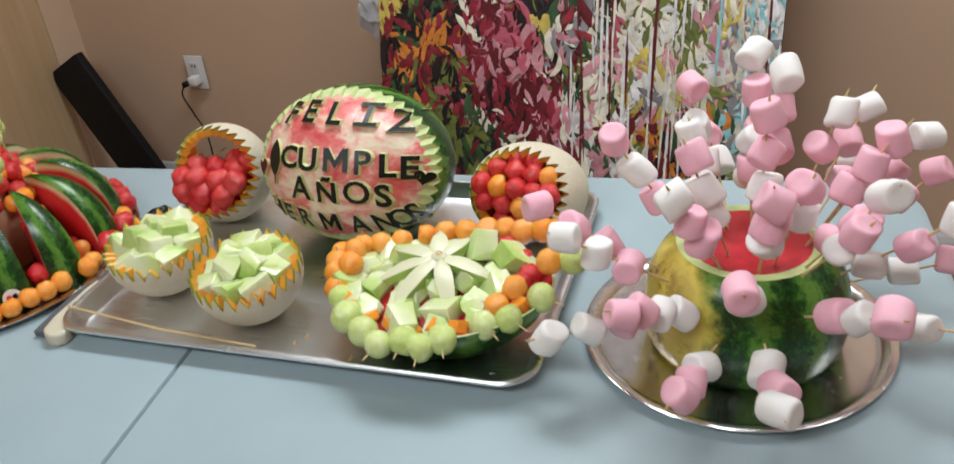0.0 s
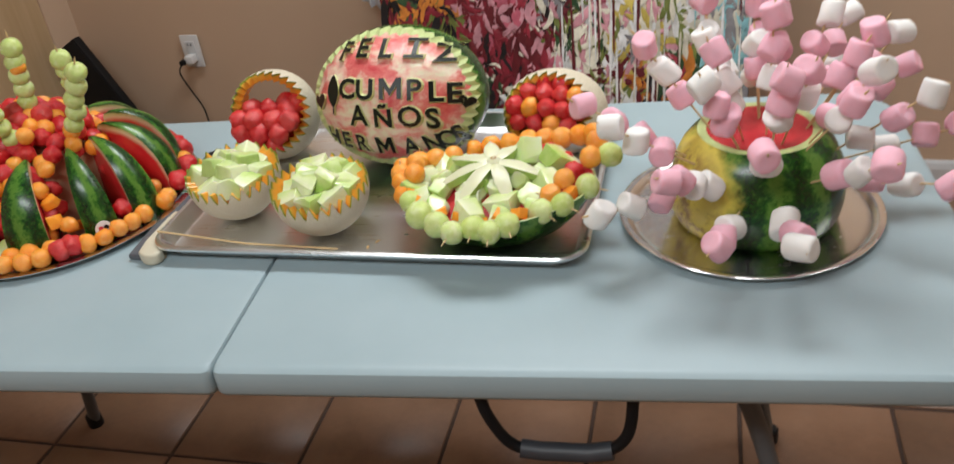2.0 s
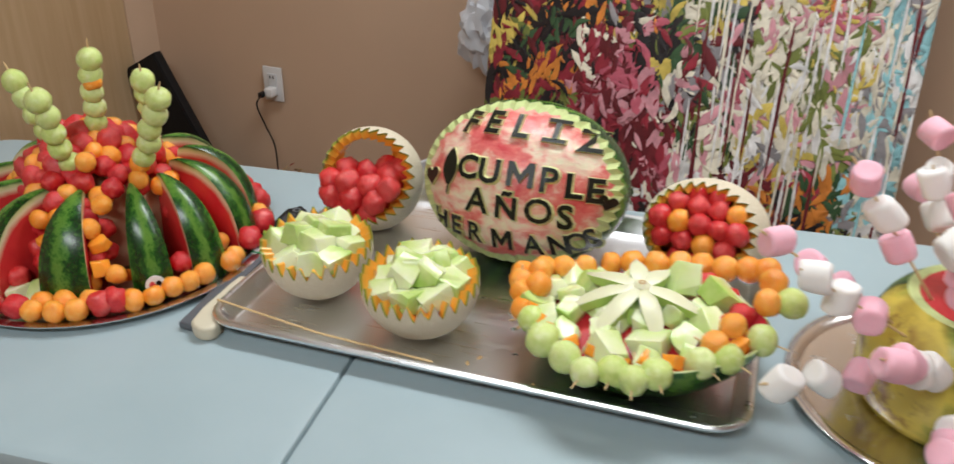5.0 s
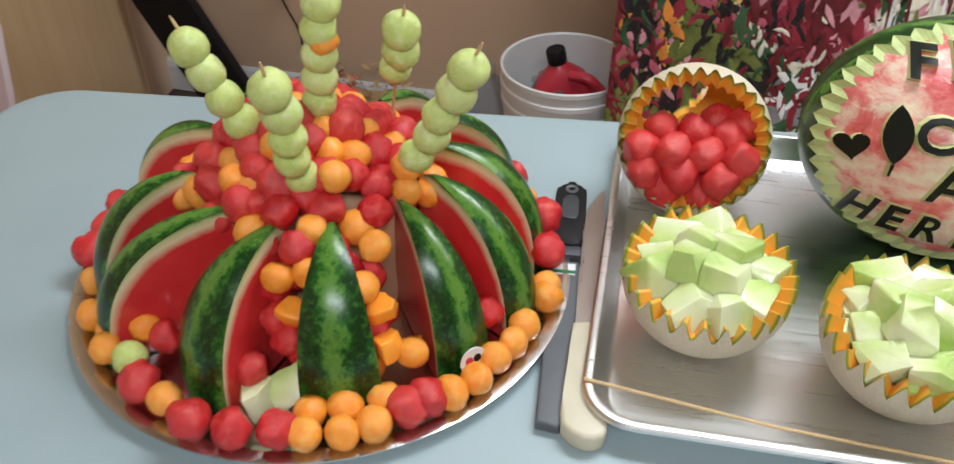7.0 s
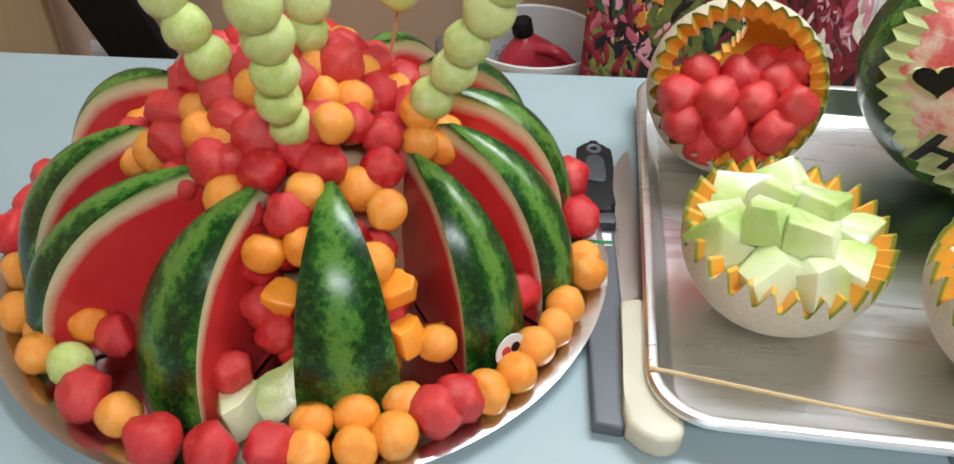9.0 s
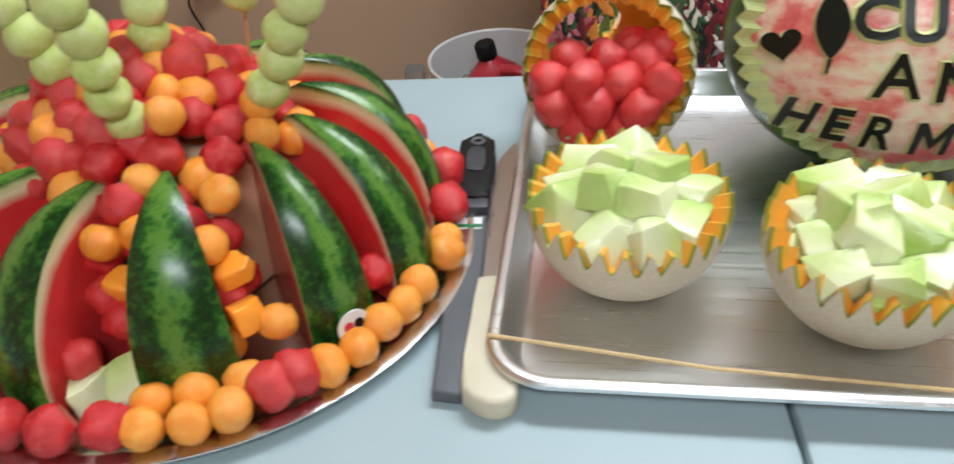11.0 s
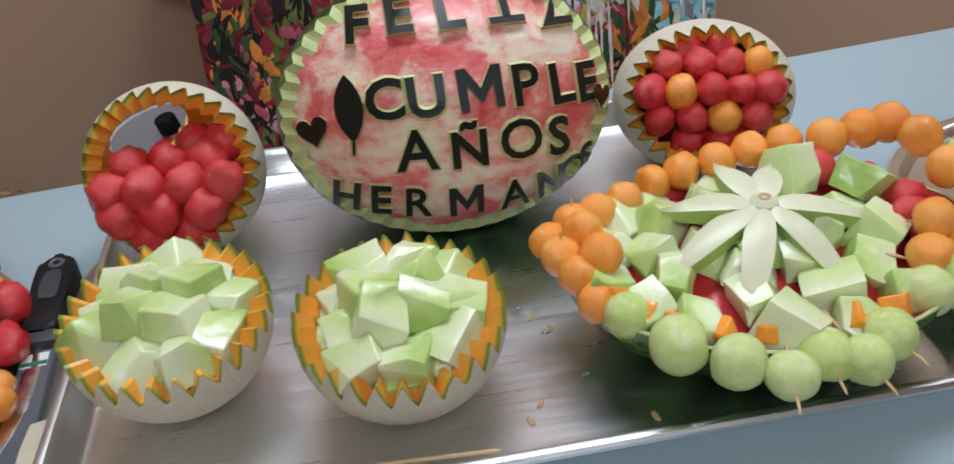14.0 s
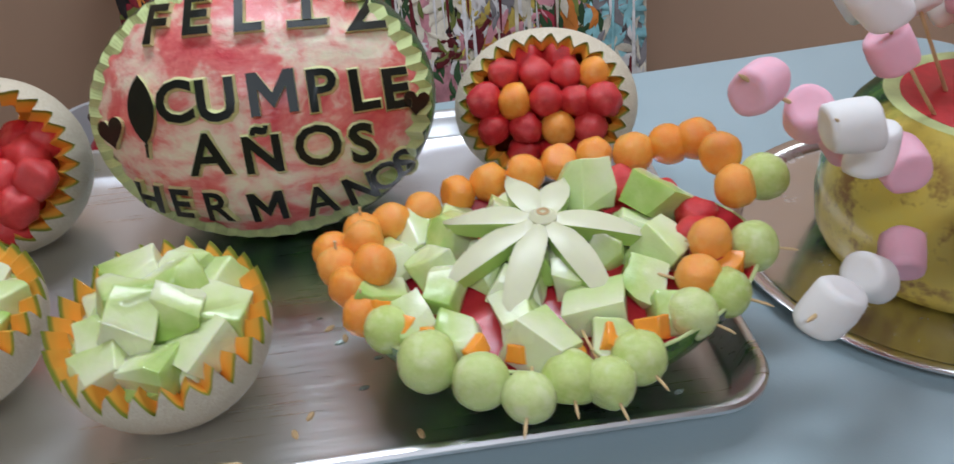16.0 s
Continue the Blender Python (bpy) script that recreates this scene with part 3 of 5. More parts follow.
# ---------------------------------------------------------------- the folding table
def folding_table():
    t = thing("folding_table", "grey-blue plastic fold-in-half table with dark legs", "table", at=(0.190, 0.153, 0), turn=4.3)
    for s in (-1, 1):
        rings = []
        for inset, z in ((0.012, -0.045), (0.004, -0.041), (0.0, -0.034), (0.0, -0.011), (0.0025, -0.004), (0.008, -0.001), (0.014, 0.0)):
            ring = []
            w, h, r = 0.9505 - inset, 0.748 - 2 * inset, 0.085
            x0 = 0.0012 + (0.004 if z == 0.0 else 0.0012 * 0) + inset * 0.25
            for cx, cy, a0 in ((w - r, h / 2 - r, 0), (x0, h / 2, 90), (x0, -h / 2, 180), (w - r, -h / 2 + r, 270)):
                if cx == x0:
                    rr, px = 0.012, x0
                    for k in range(5):
                        a = radians(a0 + 90 * k / 4)
                        ring.append((s * (px + rr + rr * math.cos(a)), (cy - rr if cy > 0 else cy + rr) + rr * math.sin(a), z + TABLE))
                else:
                    for k in range(13):
                        a = radians(a0 + 90 * k / 12)
                        ring.append((s * (cx + r * math.cos(a)), cy + r * math.sin(a), z + TABLE))
            rings.append(ring)
        part("tabletop_half", loft(rings), PLASTIC, t)
    for s in (-1, 1):
        for sy in (-1, 1):
            leg = part("leg", tube(curve_points([(s * 0.62, sy * 0.22, TABLE - 0.045), (s * 0.70, sy * 0.235, 0.45), (s * 0.78, sy * 0.26, 0.02)], 6), 0.0135, 12), LEGGREY, t)
            part("foot", lathe([(0, 0), (0.018, 0), (0.018, 0.03), (0.0145, 0.034), (0, 0.034)], 16, (s * 0.784, sy * 0.262, 0)), BLACK, leg, "black rubber foot")
        part("crossbar", tube([(s * 0.70, -0.235, 0.45), (s * 0.70, 0.235, 0.45)], 0.011, 12), LEGGREY, t)
        part("brace", tube([(s * 0.69, 0.0, 0.455), (s * 0.40, 0.0, 0.66), (s * 0.30, 0.0, TABLE - 0.05)], 0.009, 10), LEGGREY, t)
        part("side_rail", box(0.86, 0.022, 0.03, 0.003, (s * 0.46, 0.30, TABLE - 0.06)), LEGGREY, t)
        part("side_rail", box(0.86, 0.022, 0.03, 0.003, (s * 0.46, -0.30, TABLE - 0.06)), LEGGREY, t)
    hd = part("carry_handle", tube(curve_points([(0.328, -0.345, 0.700), (0.338, -0.350, 0.655), (0.362, -0.352, 0.610), (0.395, -0.352, 0.597), (0.45, -0.352, 0.594), (0.485, -0.352, 0.600), (0.510, -0.350, 0.63), (0.518, -0.345, 0.700)], 8), 0.0075, 12), BLACK, t, "black moulded carry handle")
    part("grip", tube([(0.375, -0.352, 0.600), (0.40, -0.352, 0.596), (0.46, -0.352, 0.594), (0.49, -0.352, 0.600)], 0.012, 12), RUBBER, hd)


folding_table()


# ---------------------------------------------------------------- trays and platters
def sheet_pan():
    p = thing("sheet_pan", "brushed aluminium sheet pan with rolled rim", "tray", at=(0.330, 0.239, 0))
    rings = []
    for inset, z in ((0.024, 0.7430), (0.022, 0.7436), (0.020, 0.7455), (0.012, 0.7610), (0.0105, 0.7640), (0.0085, 0.7665), (0.0055, 0.7675), (0.0025, 0.7668), (0.0006, 0.7645),
                     (0.0006, 0.7615), (0.0030, 0.7595), (0.0075, 0.7590), (0.0125, 0.7585), (0.0205, 0.7430), (0.0225, 0.7408), (0.026, 0.7403)):
        rings.append(rounded_rect(0.660 - 2 * inset, 0.464 - 2 * inset, 0.046 - inset * 0.7, z))
    part("pan_floor", loft(rings[:6], True, False), STEEL, p)
    part("rolled_rim", loft(rings[5:12], False, False), STEEL, p, "rolled bright rim")
    part("pan_underside", loft(rings[11:], False, True), STEEL, p)


sheet_pan()


def platter(x, y, r, label):
    p = thing("round_platter", label, "platter", "platters", (x, y, 0))
    prof = [(0, 0.7425), (r * 0.5, 0.7425), (r * 0.86, 0.7428), (r * 0.90, 0.7445), (r * 0.925, 0.7500), (r * 0.95, 0.7520), (r * 0.985, 0.7530), (r, 0.7522), (r, 0.7508), (r * 0.985, 0.7508),
            (r * 0.95, 0.7500), (r * 0.92, 0.7465), (r * 0.895, 0.7412), (r * 0.86, 0.7402), (0, 0.7402)]
    part("dish", lathe(prof[:6], 96), POLISHED, p)
    part("rim", lathe(prof[5:11], 96), POLISHED, p, "polished rolled rim")
    part("foot", lathe(prof[10:], 96), POLISHED, p)


platter(-0.262, 0.166, 0.238, "round polished steel platter under the fruit dome")
platter(0.868, 0.178, 0.179, "round polished steel platter under the marshmallow melon")


# ---------------------------------------------------------------- fruit
def lump(r, seed, sub=2, rough=0.10, flat=0):
    """A scooped ball, a little uneven, with flat or torn spots."""
    bm = bmesh.new()
    bmesh.ops.create_icosphere(bm, subdivisions=sub, radius=1.0)
    rnd = random.Random(seed)
    cuts = [(Vector((rnd.gauss(0, 1), rnd.gauss(0, 1), rnd.gauss(0, 1))).normalized(), rnd.uniform(0.72, 0.92)) for _ in range(flat)]
    for v in bm.verts:
        p = v.co.copy()
        s = 1 + rough * noise.noise(p * 1.6 + Vector((seed * 3.1, 0, 0))) + rough * 0.35 * noise.noise(p * 5 + Vector((0, seed * 1.7, 0)))
        p *= s
        for n, d in cuts:
            k = p.dot(n)
            if k > d:
                p -= n * (k - d) * 0.9
        v.co = p * r
    return finish(bm)


def chunk(seed, size=1.0):
    """A cut piece of melon: a skewed block with slanting knife cuts and one hollow, scooped side."""
    rnd = random.Random(seed)
    bm = bmesh.new()
    bmesh.ops.create_cube(bm, size=1.0)
    sx, sy, sz = rnd.uniform(0.9, 1.25), rnd.uniform(0.80, 1.1), rnd.uniform(0.60, 0.90)
    for v in bm.verts:
        v.co = Vector((v.co.x * sx * rnd.uniform(0.80, 1.05), v.co.y * sy * rnd.uniform(0.80, 1.05), v.co.z * sz * rnd.uniform(0.85, 1.05)))
    for deep in (0.36, 0.42, 0.46):
        n = Vector((rnd.gauss(0, 1), rnd.gauss(0, 1), rnd.gauss(0, 0.8))).normalized()
        geom = list(bm.verts) + list(bm.edges) + list(bm.faces)
        cut = bmesh.ops.bisect_plane(bm, geom=geom, plane_co=n * deep, plane_no=n, clear_outer=True)
        edges = [e for e in cut["geom_cut"] if isinstance(e, bmesh.types.BMEdge)]
        if edges:
            bmesh.ops.holes_fill(bm, edges=edges)
    bmesh.ops.scale(bm, vec=(0.034 * size,) * 3, verts=bm.verts)
    bmesh.ops.bevel(bm, geom=list(bm.edges), offset=0.0022, segments=2, profile=0.55, affect="EDGES", clamp_overlap=True)
    bmesh.ops.triangulate(bm, faces=[f for f in bm.faces if len(f.verts) > 4])
    bmesh.ops.subdivide_edges(bm, edges=[e for e in bm.edges if e.calc_length() > 0.006], cuts=2, use_grid_fill=True)
    off = Vector((seed * 3.7, 0, 0))
    for v in bm.verts:
        v.co += v.co.normalized() * 0.0016 * (noise.noise(v.co * 70 + off) + 0.5 * noise.noise(v.co * 190 + off))
    return finish(bm)


def meshes(make, material, seeds):
    out = []
    for s in seeds:
        me = make(s)
        me.materials.append(material)
        out.append(me)
    return out


RED_M = meshes(lambda s: lump(1.0, s, 3, 0.20, 1), REDBALL, range(6))
ORANGE_M = meshes(lambda s: lump(1.0, s + 20, 3, 0.09, 1), ORANGE, range(5))
GREEN_M = meshes(lambda s: lump(1.0, s + 40, 3, 0.06, 1), GREEN, range(5))
CHUNK_M = meshes(lambda s: chunk(s), HONEY, range(14))
ORANGECUT = plain("cut_cantaloupe_flesh", (0.92, 0.34, 0.035), 0.25, vary=0.14, scale=70, bump=0.4, dist=0.0010, sss=(0.3, (1.0, 0.45, 0.12), 0.0035))
ORANGECUBE_M = meshes(lambda s: chunk(s + 60, 0.75), ORANGECUT, range(4))
KINDS = {"R": (RED_M, "watermelon_ball", "red scooped watermelon ball, wet and grainy"), "O": (ORANGE_M, "cantaloupe_ball", "orange scooped cantaloupe ball"), "G": (GREEN_M, "honeydew_ball", "pale green scooped honeydew ball")}
FRUIT = random.Random(12)


def fruit_ball(kind, at, r, where, group, parent=None):
    ms, name, label = KINDS[kind]
    ob = new(name, FRUIT.choice(ms))
    ob.matrix_world = pose(*at, FRUIT.uniform(0, 360), FRUIT.uniform(0, 360), FRUIT.uniform(0, 360)) @ Matrix.Diagonal((r, r * FRUIT.uniform(0.92, 1.0), r * FRUIT.uniform(0.94, 1.04), 1))
    if parent is not None:
        ob.parent = parent
        return ob
    return tagged(ob, label + " " + where, "fruit", group)


def fruit_chunk(at, where, group, size=1.0, ms=None, label="pale green cut honeydew chunk", name="honeydew_chunk", rot=None):
    ob = new(name, FRUIT.choice(ms or CHUNK_M))
    rx, ry, rz = rot or (FRUIT.uniform(-35, 35), FRUIT.uniform(-35, 35), FRUIT.uniform(0, 360))
    ob.matrix_world = pose(*at, rx, ry, rz) @ Matrix.Diagonal((size, size, size, 1))
    return tagged(ob, label + " " + where, "fruit", group)


def shell(axis, th0, amp, teeth, inner, step_in, amp_in, rows=22, window=None, skew=0.0, wide=0.0, inner_only=True):
    """Unit-sphere melon wall with a zigzag opening about axis: (skin bmesh, flesh bmesh)."""
    q = Vector(axis).normalized().to_track_quat("Z", "Y").to_matrix()
    cols = teeth * 6
    skin_v, flesh_v = [], []

    def zig(k):
        u = (k / 6.0 + skew) % 1.0
        return (1 - 4 * abs(u - 0.5))

    def pt(th, ph, r):
        return q @ Vector((math.sin(th) * math.cos(ph), math.sin(th) * math.sin(ph), math.cos(th))) * r

    outer, innr = [], []
    jit = random.Random(teeth)
    height = [jit.uniform(0.75, 1.2) for _ in range(teeth)]
    for j in range(rows + 1):
        f = j / rows
        ro, ri = [], []
        for k in range(cols):
            ph = 2 * math.pi * k / cols
            t0 = radians(th0 + wide * math.cos(2 * ph))
            z = zig(k) * height[(k // 6) % teeth]
            fade = (1 - f) ** 8
            ro.append(pt(min(t0 + (math.pi - t0) * f - radians(amp) * z * fade, math.pi), ph, 1.0))
            t1 = t0 + radians(step_in)
            ri.append(pt(min(t1 + (math.pi - t1) * f - radians(amp_in) * z * fade, math.pi), ph, inner))
        outer.append(ro)
        innr.append(ri)
    keep = [[True] * cols for _ in range(rows)]
    if window:
        for j in range(rows):
            for k in range(cols):
                c = (outer[j][k] + outer[j + 1][(k + 1) % cols]) / 2
                for wa, wdeg in window:
                    if c.angle(Vector(wa)) < radians(wdeg):
                        keep[j][k] = False
    skin, flesh = bmesh.new(), bmesh.new()
    so = [[skin.verts.new(p) for p in row] for row in outer]
    fo = [[flesh.verts.new(p) for p in row] for row in outer]
    fi = [[flesh.verts.new(p) for p in row] for row in innr]

    def face(bm, q):
        u = []
        for v in q:
            if v not in u:
                u.append(v)
        if len(u) > 2:
            try:
                bm.faces.new(u)
            except ValueError:
                pass

    for j in range(rows):
        for k in range(cols):
            n = (k + 1) % cols
            if not keep[j][k]:
                continue
            face(skin, (so[j][k], so[j][n], so[j + 1][n], so[j + 1][k]))
            face(flesh, (fi[j][k], fi[j + 1][k], fi[j + 1][n], fi[j][n]))
            if j == 0 or not keep[j - 1][k]:
                face(flesh, (fo[j][k], fo[j][n], fi[j][n], fi[j][k]))
            if j + 1 < rows and not keep[j + 1][k]:
                face(flesh, (fo[j + 1][k], fo[j + 1][n], fi[j + 1][n], fi[j + 1][k]))
            if not keep[j][n]:
                face(flesh, (fo[j][n], fo[j + 1][n], fi[j + 1][n], fi[j][n]))
            if not keep[j][k - 1]:
                face(flesh, (fo[j][k], fo[j + 1][k], fi[j + 1][k], fi[j][k]))
    for bm in (skin, flesh):
        bmesh.ops.delete(bm, geom=[v for v in bm.verts if not v.link_faces], context="VERTS")
        bmesh.ops.remove_doubles(bm, verts=bm.verts, dist=1e-5)
    return skin, flesh


def melon_shell(name, label, category, group, at, radii, **kw):
    t = thing(name, label, category, group, at)
    t.matrix_world = pose(*at) @ Matrix.Diagonal((*radii, 1))
    skin, flesh = shell(**kw)
    part("netted_skin", skin, NET, t)
    part("flesh_wall", flesh, SHELL, t, "orange zigzag-cut flesh wall")
    return t


# cantaloupe bowls with honeydew chunks
def chunk_bowl(cx, cy, rz, seed):
    melon_shell("cantaloupe_bowl", "half cantaloupe bowl with zigzag rim, on the sheet pan", "fruit bowl", "cantaloupe bowls", (cx, cy, TRAY - 0.002 + 0.0735), (0.0735, 0.0735, 0.0735),
                axis=(0.02, -0.13, 1), th0=88, amp=8.5, teeth=27, inner=0.79, step_in=3, amp_in=8.5, skew=0.1 * seed)
    rnd = random.Random(seed)
    spots = [(0.0425, a, 0.816) for a in range(0, 360, 40)] + [(0.021, a + 20, 0.830) for a in range(0, 360, 90)] + [(0.014, a + 25, 0.802) for a in range(0, 360, 120)] + [(0.0, 0, 0.812)]
    spots += [(0.047, a + 12, 0.806) for a in range(0, 360, 36)]
    for q, a, z in spots:
        a = radians(a + rz + rnd.uniform(-9, 9))
        q *= rnd.uniform(0.9, 1.1)
        fruit_chunk((cx + q * math.cos(a), cy + q * math.sin(a), z + 0.13 * q * math.sin(a) + rnd.uniform(-0.003, 0.003)), "in a cantaloupe bowl", "honeydew chunks in the bowls", rnd.uniform(0.98, 1.25) if z > 0.808 or z < 0.804 else 0.78,
                    rot=(rnd.uniform(-28, 28), rnd.uniform(-28, 28), rnd.uniform(0, 360)))


chunk_bowl(0.095, 0.147, 10, 1)
chunk_bowl(0.2565, 0.108, 35, 2)


# cantaloupe baskets filled with balls
def basket_balls(c, d, radii, pattern, r, where, group):
    d = Vector(d).normalized()
    right = Vector((-d.y, d.x, 0)).normalized() if d.y < 0 else Vector((1, 0, 0))
    up = d.cross(right) * -1
    if up.z < 0:
        up = -up
    if right.x < 0:
        right = -right
    for u, v, depth, kind in pattern:
        p = Vector(c) + right * u + up * v + d * depth
        fruit_ball(kind, tuple(p), r * FRUIT.uniform(0.95, 1.08), where, group)


C1, D1 = (0.079, 0.350, TRAY - 0.003 + 0.0785), (-0.04, -0.87, 0.47)
melon_shell("cantaloupe_basket", "cantaloupe basket with a carved handle and back window", "fruit basket", "cantaloupe baskets", C1, (0.0775, 0.0775, 0.0785),
            axis=D1, th0=68, amp=7.5, teeth=30, inner=0.80, step_in=3.0, amp_in=7.0, window=(((-0.46, 0.74, 0.42), 37),), skew=0.2, wide=5.0)
P1 = []
for v, us, dp in ((-0.050, (-0.022, 0.016), 0.012), (-0.034, (-0.044, -0.010, 0.030), 0.022), (-0.012, (-0.050, -0.018, 0.014, 0.047), 0.020), (0.008, (-0.034, 0.000, 0.034), 0.002),
                  (0.020, (0.020, 0.046), -0.014), (0.0, (-0.03, 0.0, 0.03), -0.020), (-0.03, (-0.02, 0.02), -0.008)):
    P1 += [(u, v, dp + 0.013 + 0.004 * math.sin(u * 300), "R") for u in us]
basket_balls(C1, D1, None, P1, 0.0192, "in the cantaloupe basket", "watermelon balls in the basket")

C2, D2 = (0.570, 0.366, TRAY - 0.003 + 0.0695), (-0.20, -0.86, 0.47)
melon_shell("cantaloupe_basket", "round cantaloupe with a zigzag-cut front opening, lying down", "fruit basket", "cantaloupe baskets", C2, (0.0855, 0.080, 0.0695),
            axis=D2, th0=59, amp=8.5, teeth=28, inner=0.82, step_in=3, amp_in=7.0, skew=0.3)
P2 = []
for v, us, dp, ks in ((-0.042, (-0.018, 0.010, 0.036), 0.020, "RRR"), (-0.021, (-0.045, -0.016, 0.013, 0.041), 0.034, "RROR"), (0.003, (-0.053, -0.026, 0.002, 0.028, 0.052), 0.036, "RORRR"), (0.027, (-0.036, -0.008, 0.021, 0.044), 0.026, "RRRO"),
                      (0.042, (-0.015, 0.012), 0.010, "RR"), (0.0, (-0.03, 0.0, 0.03), 0.010, "RRR")):
    P2 += [(u, v, dp + 0.009, k) for u, k in zip(us, ks)]
basket_balls(C2, D2, None, P2, 0.0155, "in the carved cantaloupe", "balls in the carved cantaloupe")


# ---------------------------------------------------------------- the carved watermelon
MC, MR = Vector((0.3215, 0.342, 0.8565)), Vector((0.1455, 0.120, 0.1135))
FN, FV = Vector((0, -0.9063, 0.4226)), Vector((0, 0.4226, 0.9063))


def on_melon(x, v, lift=1.0):
    """The point of the melon's skin behind (x, v) of its carved face."""
    p0 = Vector((x, 0, 0)) + FV * v
    a = Vector(p0[i] / MR[i] for i in range(3))
    b = Vector(FN[i] / MR[i] for i in range(3))
    A, B, D = b.dot(b), a.dot(b), a.dot(a) - lift * lift
    q = B * B - A * D
    s = (-B + math.sqrt(max(q, 0.0))) / A
    return p0 + FN * s


def carved_melon():
    t = thing("carved_watermelon", "carved watermelon with black rind lettering and scalloped edge", "carved watermelon", at=tuple(MC))
    sc = Matrix.Diagonal((*MR, 1))
    skin, cut = shell(axis=(0.0, -0.93, 0.40), th0=73, amp=3.4, teeth=46, inner=0.955, step_in=-10.0, amp_in=2.6, rows=26)
    bmesh.ops.transform(skin, matrix=sc, verts=skin.verts)
    bmesh.ops.transform(cut, matrix=sc, verts=cut.verts)
    part("rind", skin, RIND_WHOLE, t, "striped dark green rind")
    part("scalloped_edge", cut, TOOTH, t, "pale green scalloped cut edge", smooth=False)
    bm = bmesh.new()
    bmesh.ops.create_icosphere(bm, subdivisions=5, radius=1.0)
    for v in bm.verts:
        p = v.co.copy()
        k = 0.958 + 0.016 * noise.noise(p * 7) + 0.008 * noise.noise(p * 18)
        v.co = Vector(p[i] * MR[i] * k for i in range(3))
    part("shaved_flesh", bm, CARVED, t, "pink and white shaved flesh")

    def relief(name, outline_verts, faces, edges, label):
        """A raised rind piece: top on the skin, sides down to the flesh."""
        top, side = bmesh.new(), bmesh.new()
        outline_verts = [(x * 0.985 - 0.0055, v + 0.008) for x, v in outline_verts]
        tv = [top.verts.new(on_melon(x, v, 1.008)) for x, v in outline_verts]
        for f in faces:
            try:
                top.faces.new([tv[i] for i in f])
            except ValueError:
                pass
        # the sides slope outwards to the flesh
        push = [Vector((0, 0)) for _ in outline_verts]
        for i, j in edges:
            p, q = Vector(outline_verts[i]), Vector(outline_verts[j])
            f = next((f for f in faces if i in f and j in f), faces[0])
            mid = sum((Vector(outline_verts[k]) for k in f), Vector((0, 0))) / len(f)
            nrm = Vector((q.y - p.y, p.x - q.x))
            if nrm.length > 1e-9 and len(f) < 8:
                nrm = nrm.normalized() * (1 if nrm.dot((p + q) / 2 - mid) > 0 else -1)
                push[i] += nrm
                push[j] += nrm
        low = [(x + 0.0026 * d.normalized().x, v + 0.0026 * d.normalized().y) if d.length > 0.1 else (x, v) for (x, v), d in zip(outline_verts, push)]
        a = [side.verts.new(on_melon(x, v, 1.0075)) for x, v in outline_verts]
        b = [side.verts.new(on_melon(x, v, 0.945)) for x, v in low]
        for i, j in edges:
            side.faces.new((a[i], a[j], b[j], b[i]))
        ob = part(name, top, LETTER, t, label, sharp=None)
        sd = part("cut_side", side, LETTERSIDE, ob, smooth=False)
        return ob

    def font_letter(ch, x, v, h, rot, squeeze=1.0):
        cu = bpy.data.curves.new("glyph", "FONT")
        cu.body, cu.size, cu.offset, cu.resolution_u = ch, 1.0, 0.018 if ch in "PRAO" else 0.030, 3
        tmp = new("glyph", cu)
        me = bpy.data.meshes.new_from_object(tmp.evaluated_get(bpy.context.evaluated_depsgraph_get()))
        bpy.data.objects.remove(tmp)
        bm = bmesh.new()
        bm.from_mesh(me)
        bmesh.ops.remove_doubles(bm, verts=bm.verts, dist=1e-4)
        xs, ys = [p.co.x for p in bm.verts], [p.co.y for p in bm.verts]
        cx, cy, s = (min(xs) + max(xs)) / 2, (min(ys) + max(ys)) / 2, h / (max(ys) - min(ys))
        ca, sa = math.cos(radians(rot)), math.sin(radians(rot))
        pts = []
        bm.verts.index_update()
        for p in bm.verts:
            qx, qy = (p.co.x - cx) * s * squeeze, (p.co.y - cy) * s
            pts.append((x + qx * ca - qy * sa, v + qx * sa + qy * ca))
        faces = [[q.index for q in f.verts] for f in bm.faces]
        edges = [(e.verts[0].index, e.verts[1].index) for e in bm.edges if len(e.link_faces) == 1]
        bm.free()
        relief("letter", pts, faces, edges, "raised black letter " + ch)

    def polygon(name, pts, label):
        n = len(pts)
        relief(name, pts, [list(range(n))], [(i, (i + 1) % n) for i in range(n)], label)

    h = 0.032
    for text, rows in (("FELZ", ((-0.060, 0.0615, -5), (-0.027, 0.0645, -1), (0.013, 0.0625, 0), (0.101, 0.0565, 3))),
                       ("CUMPLE", ((-0.048, 0.001, 1), (-0.016, -0.001, 0), (0.026, 0.0, 1), (0.063, -0.002, 1), (0.094, -0.005, 2), (0.119, -0.007, 2))),
                       ("AÑOS", ((-0.029, -0.040, -2), (0.012, -0.041, -1), (0.054, -0.043, 0), (0.087, -0.046, 2))),
                       ("HERMANOS", ((-0.090, -0.071, -14), (-0.062, -0.0775, -8), (-0.032, -0.083, -6), (0.006, -0.087, 0), (0.047, -0.088, 4), (0.080, -0.084, 10), (0.102, -0.077, 16), (0.118, -0.069, 22)))):
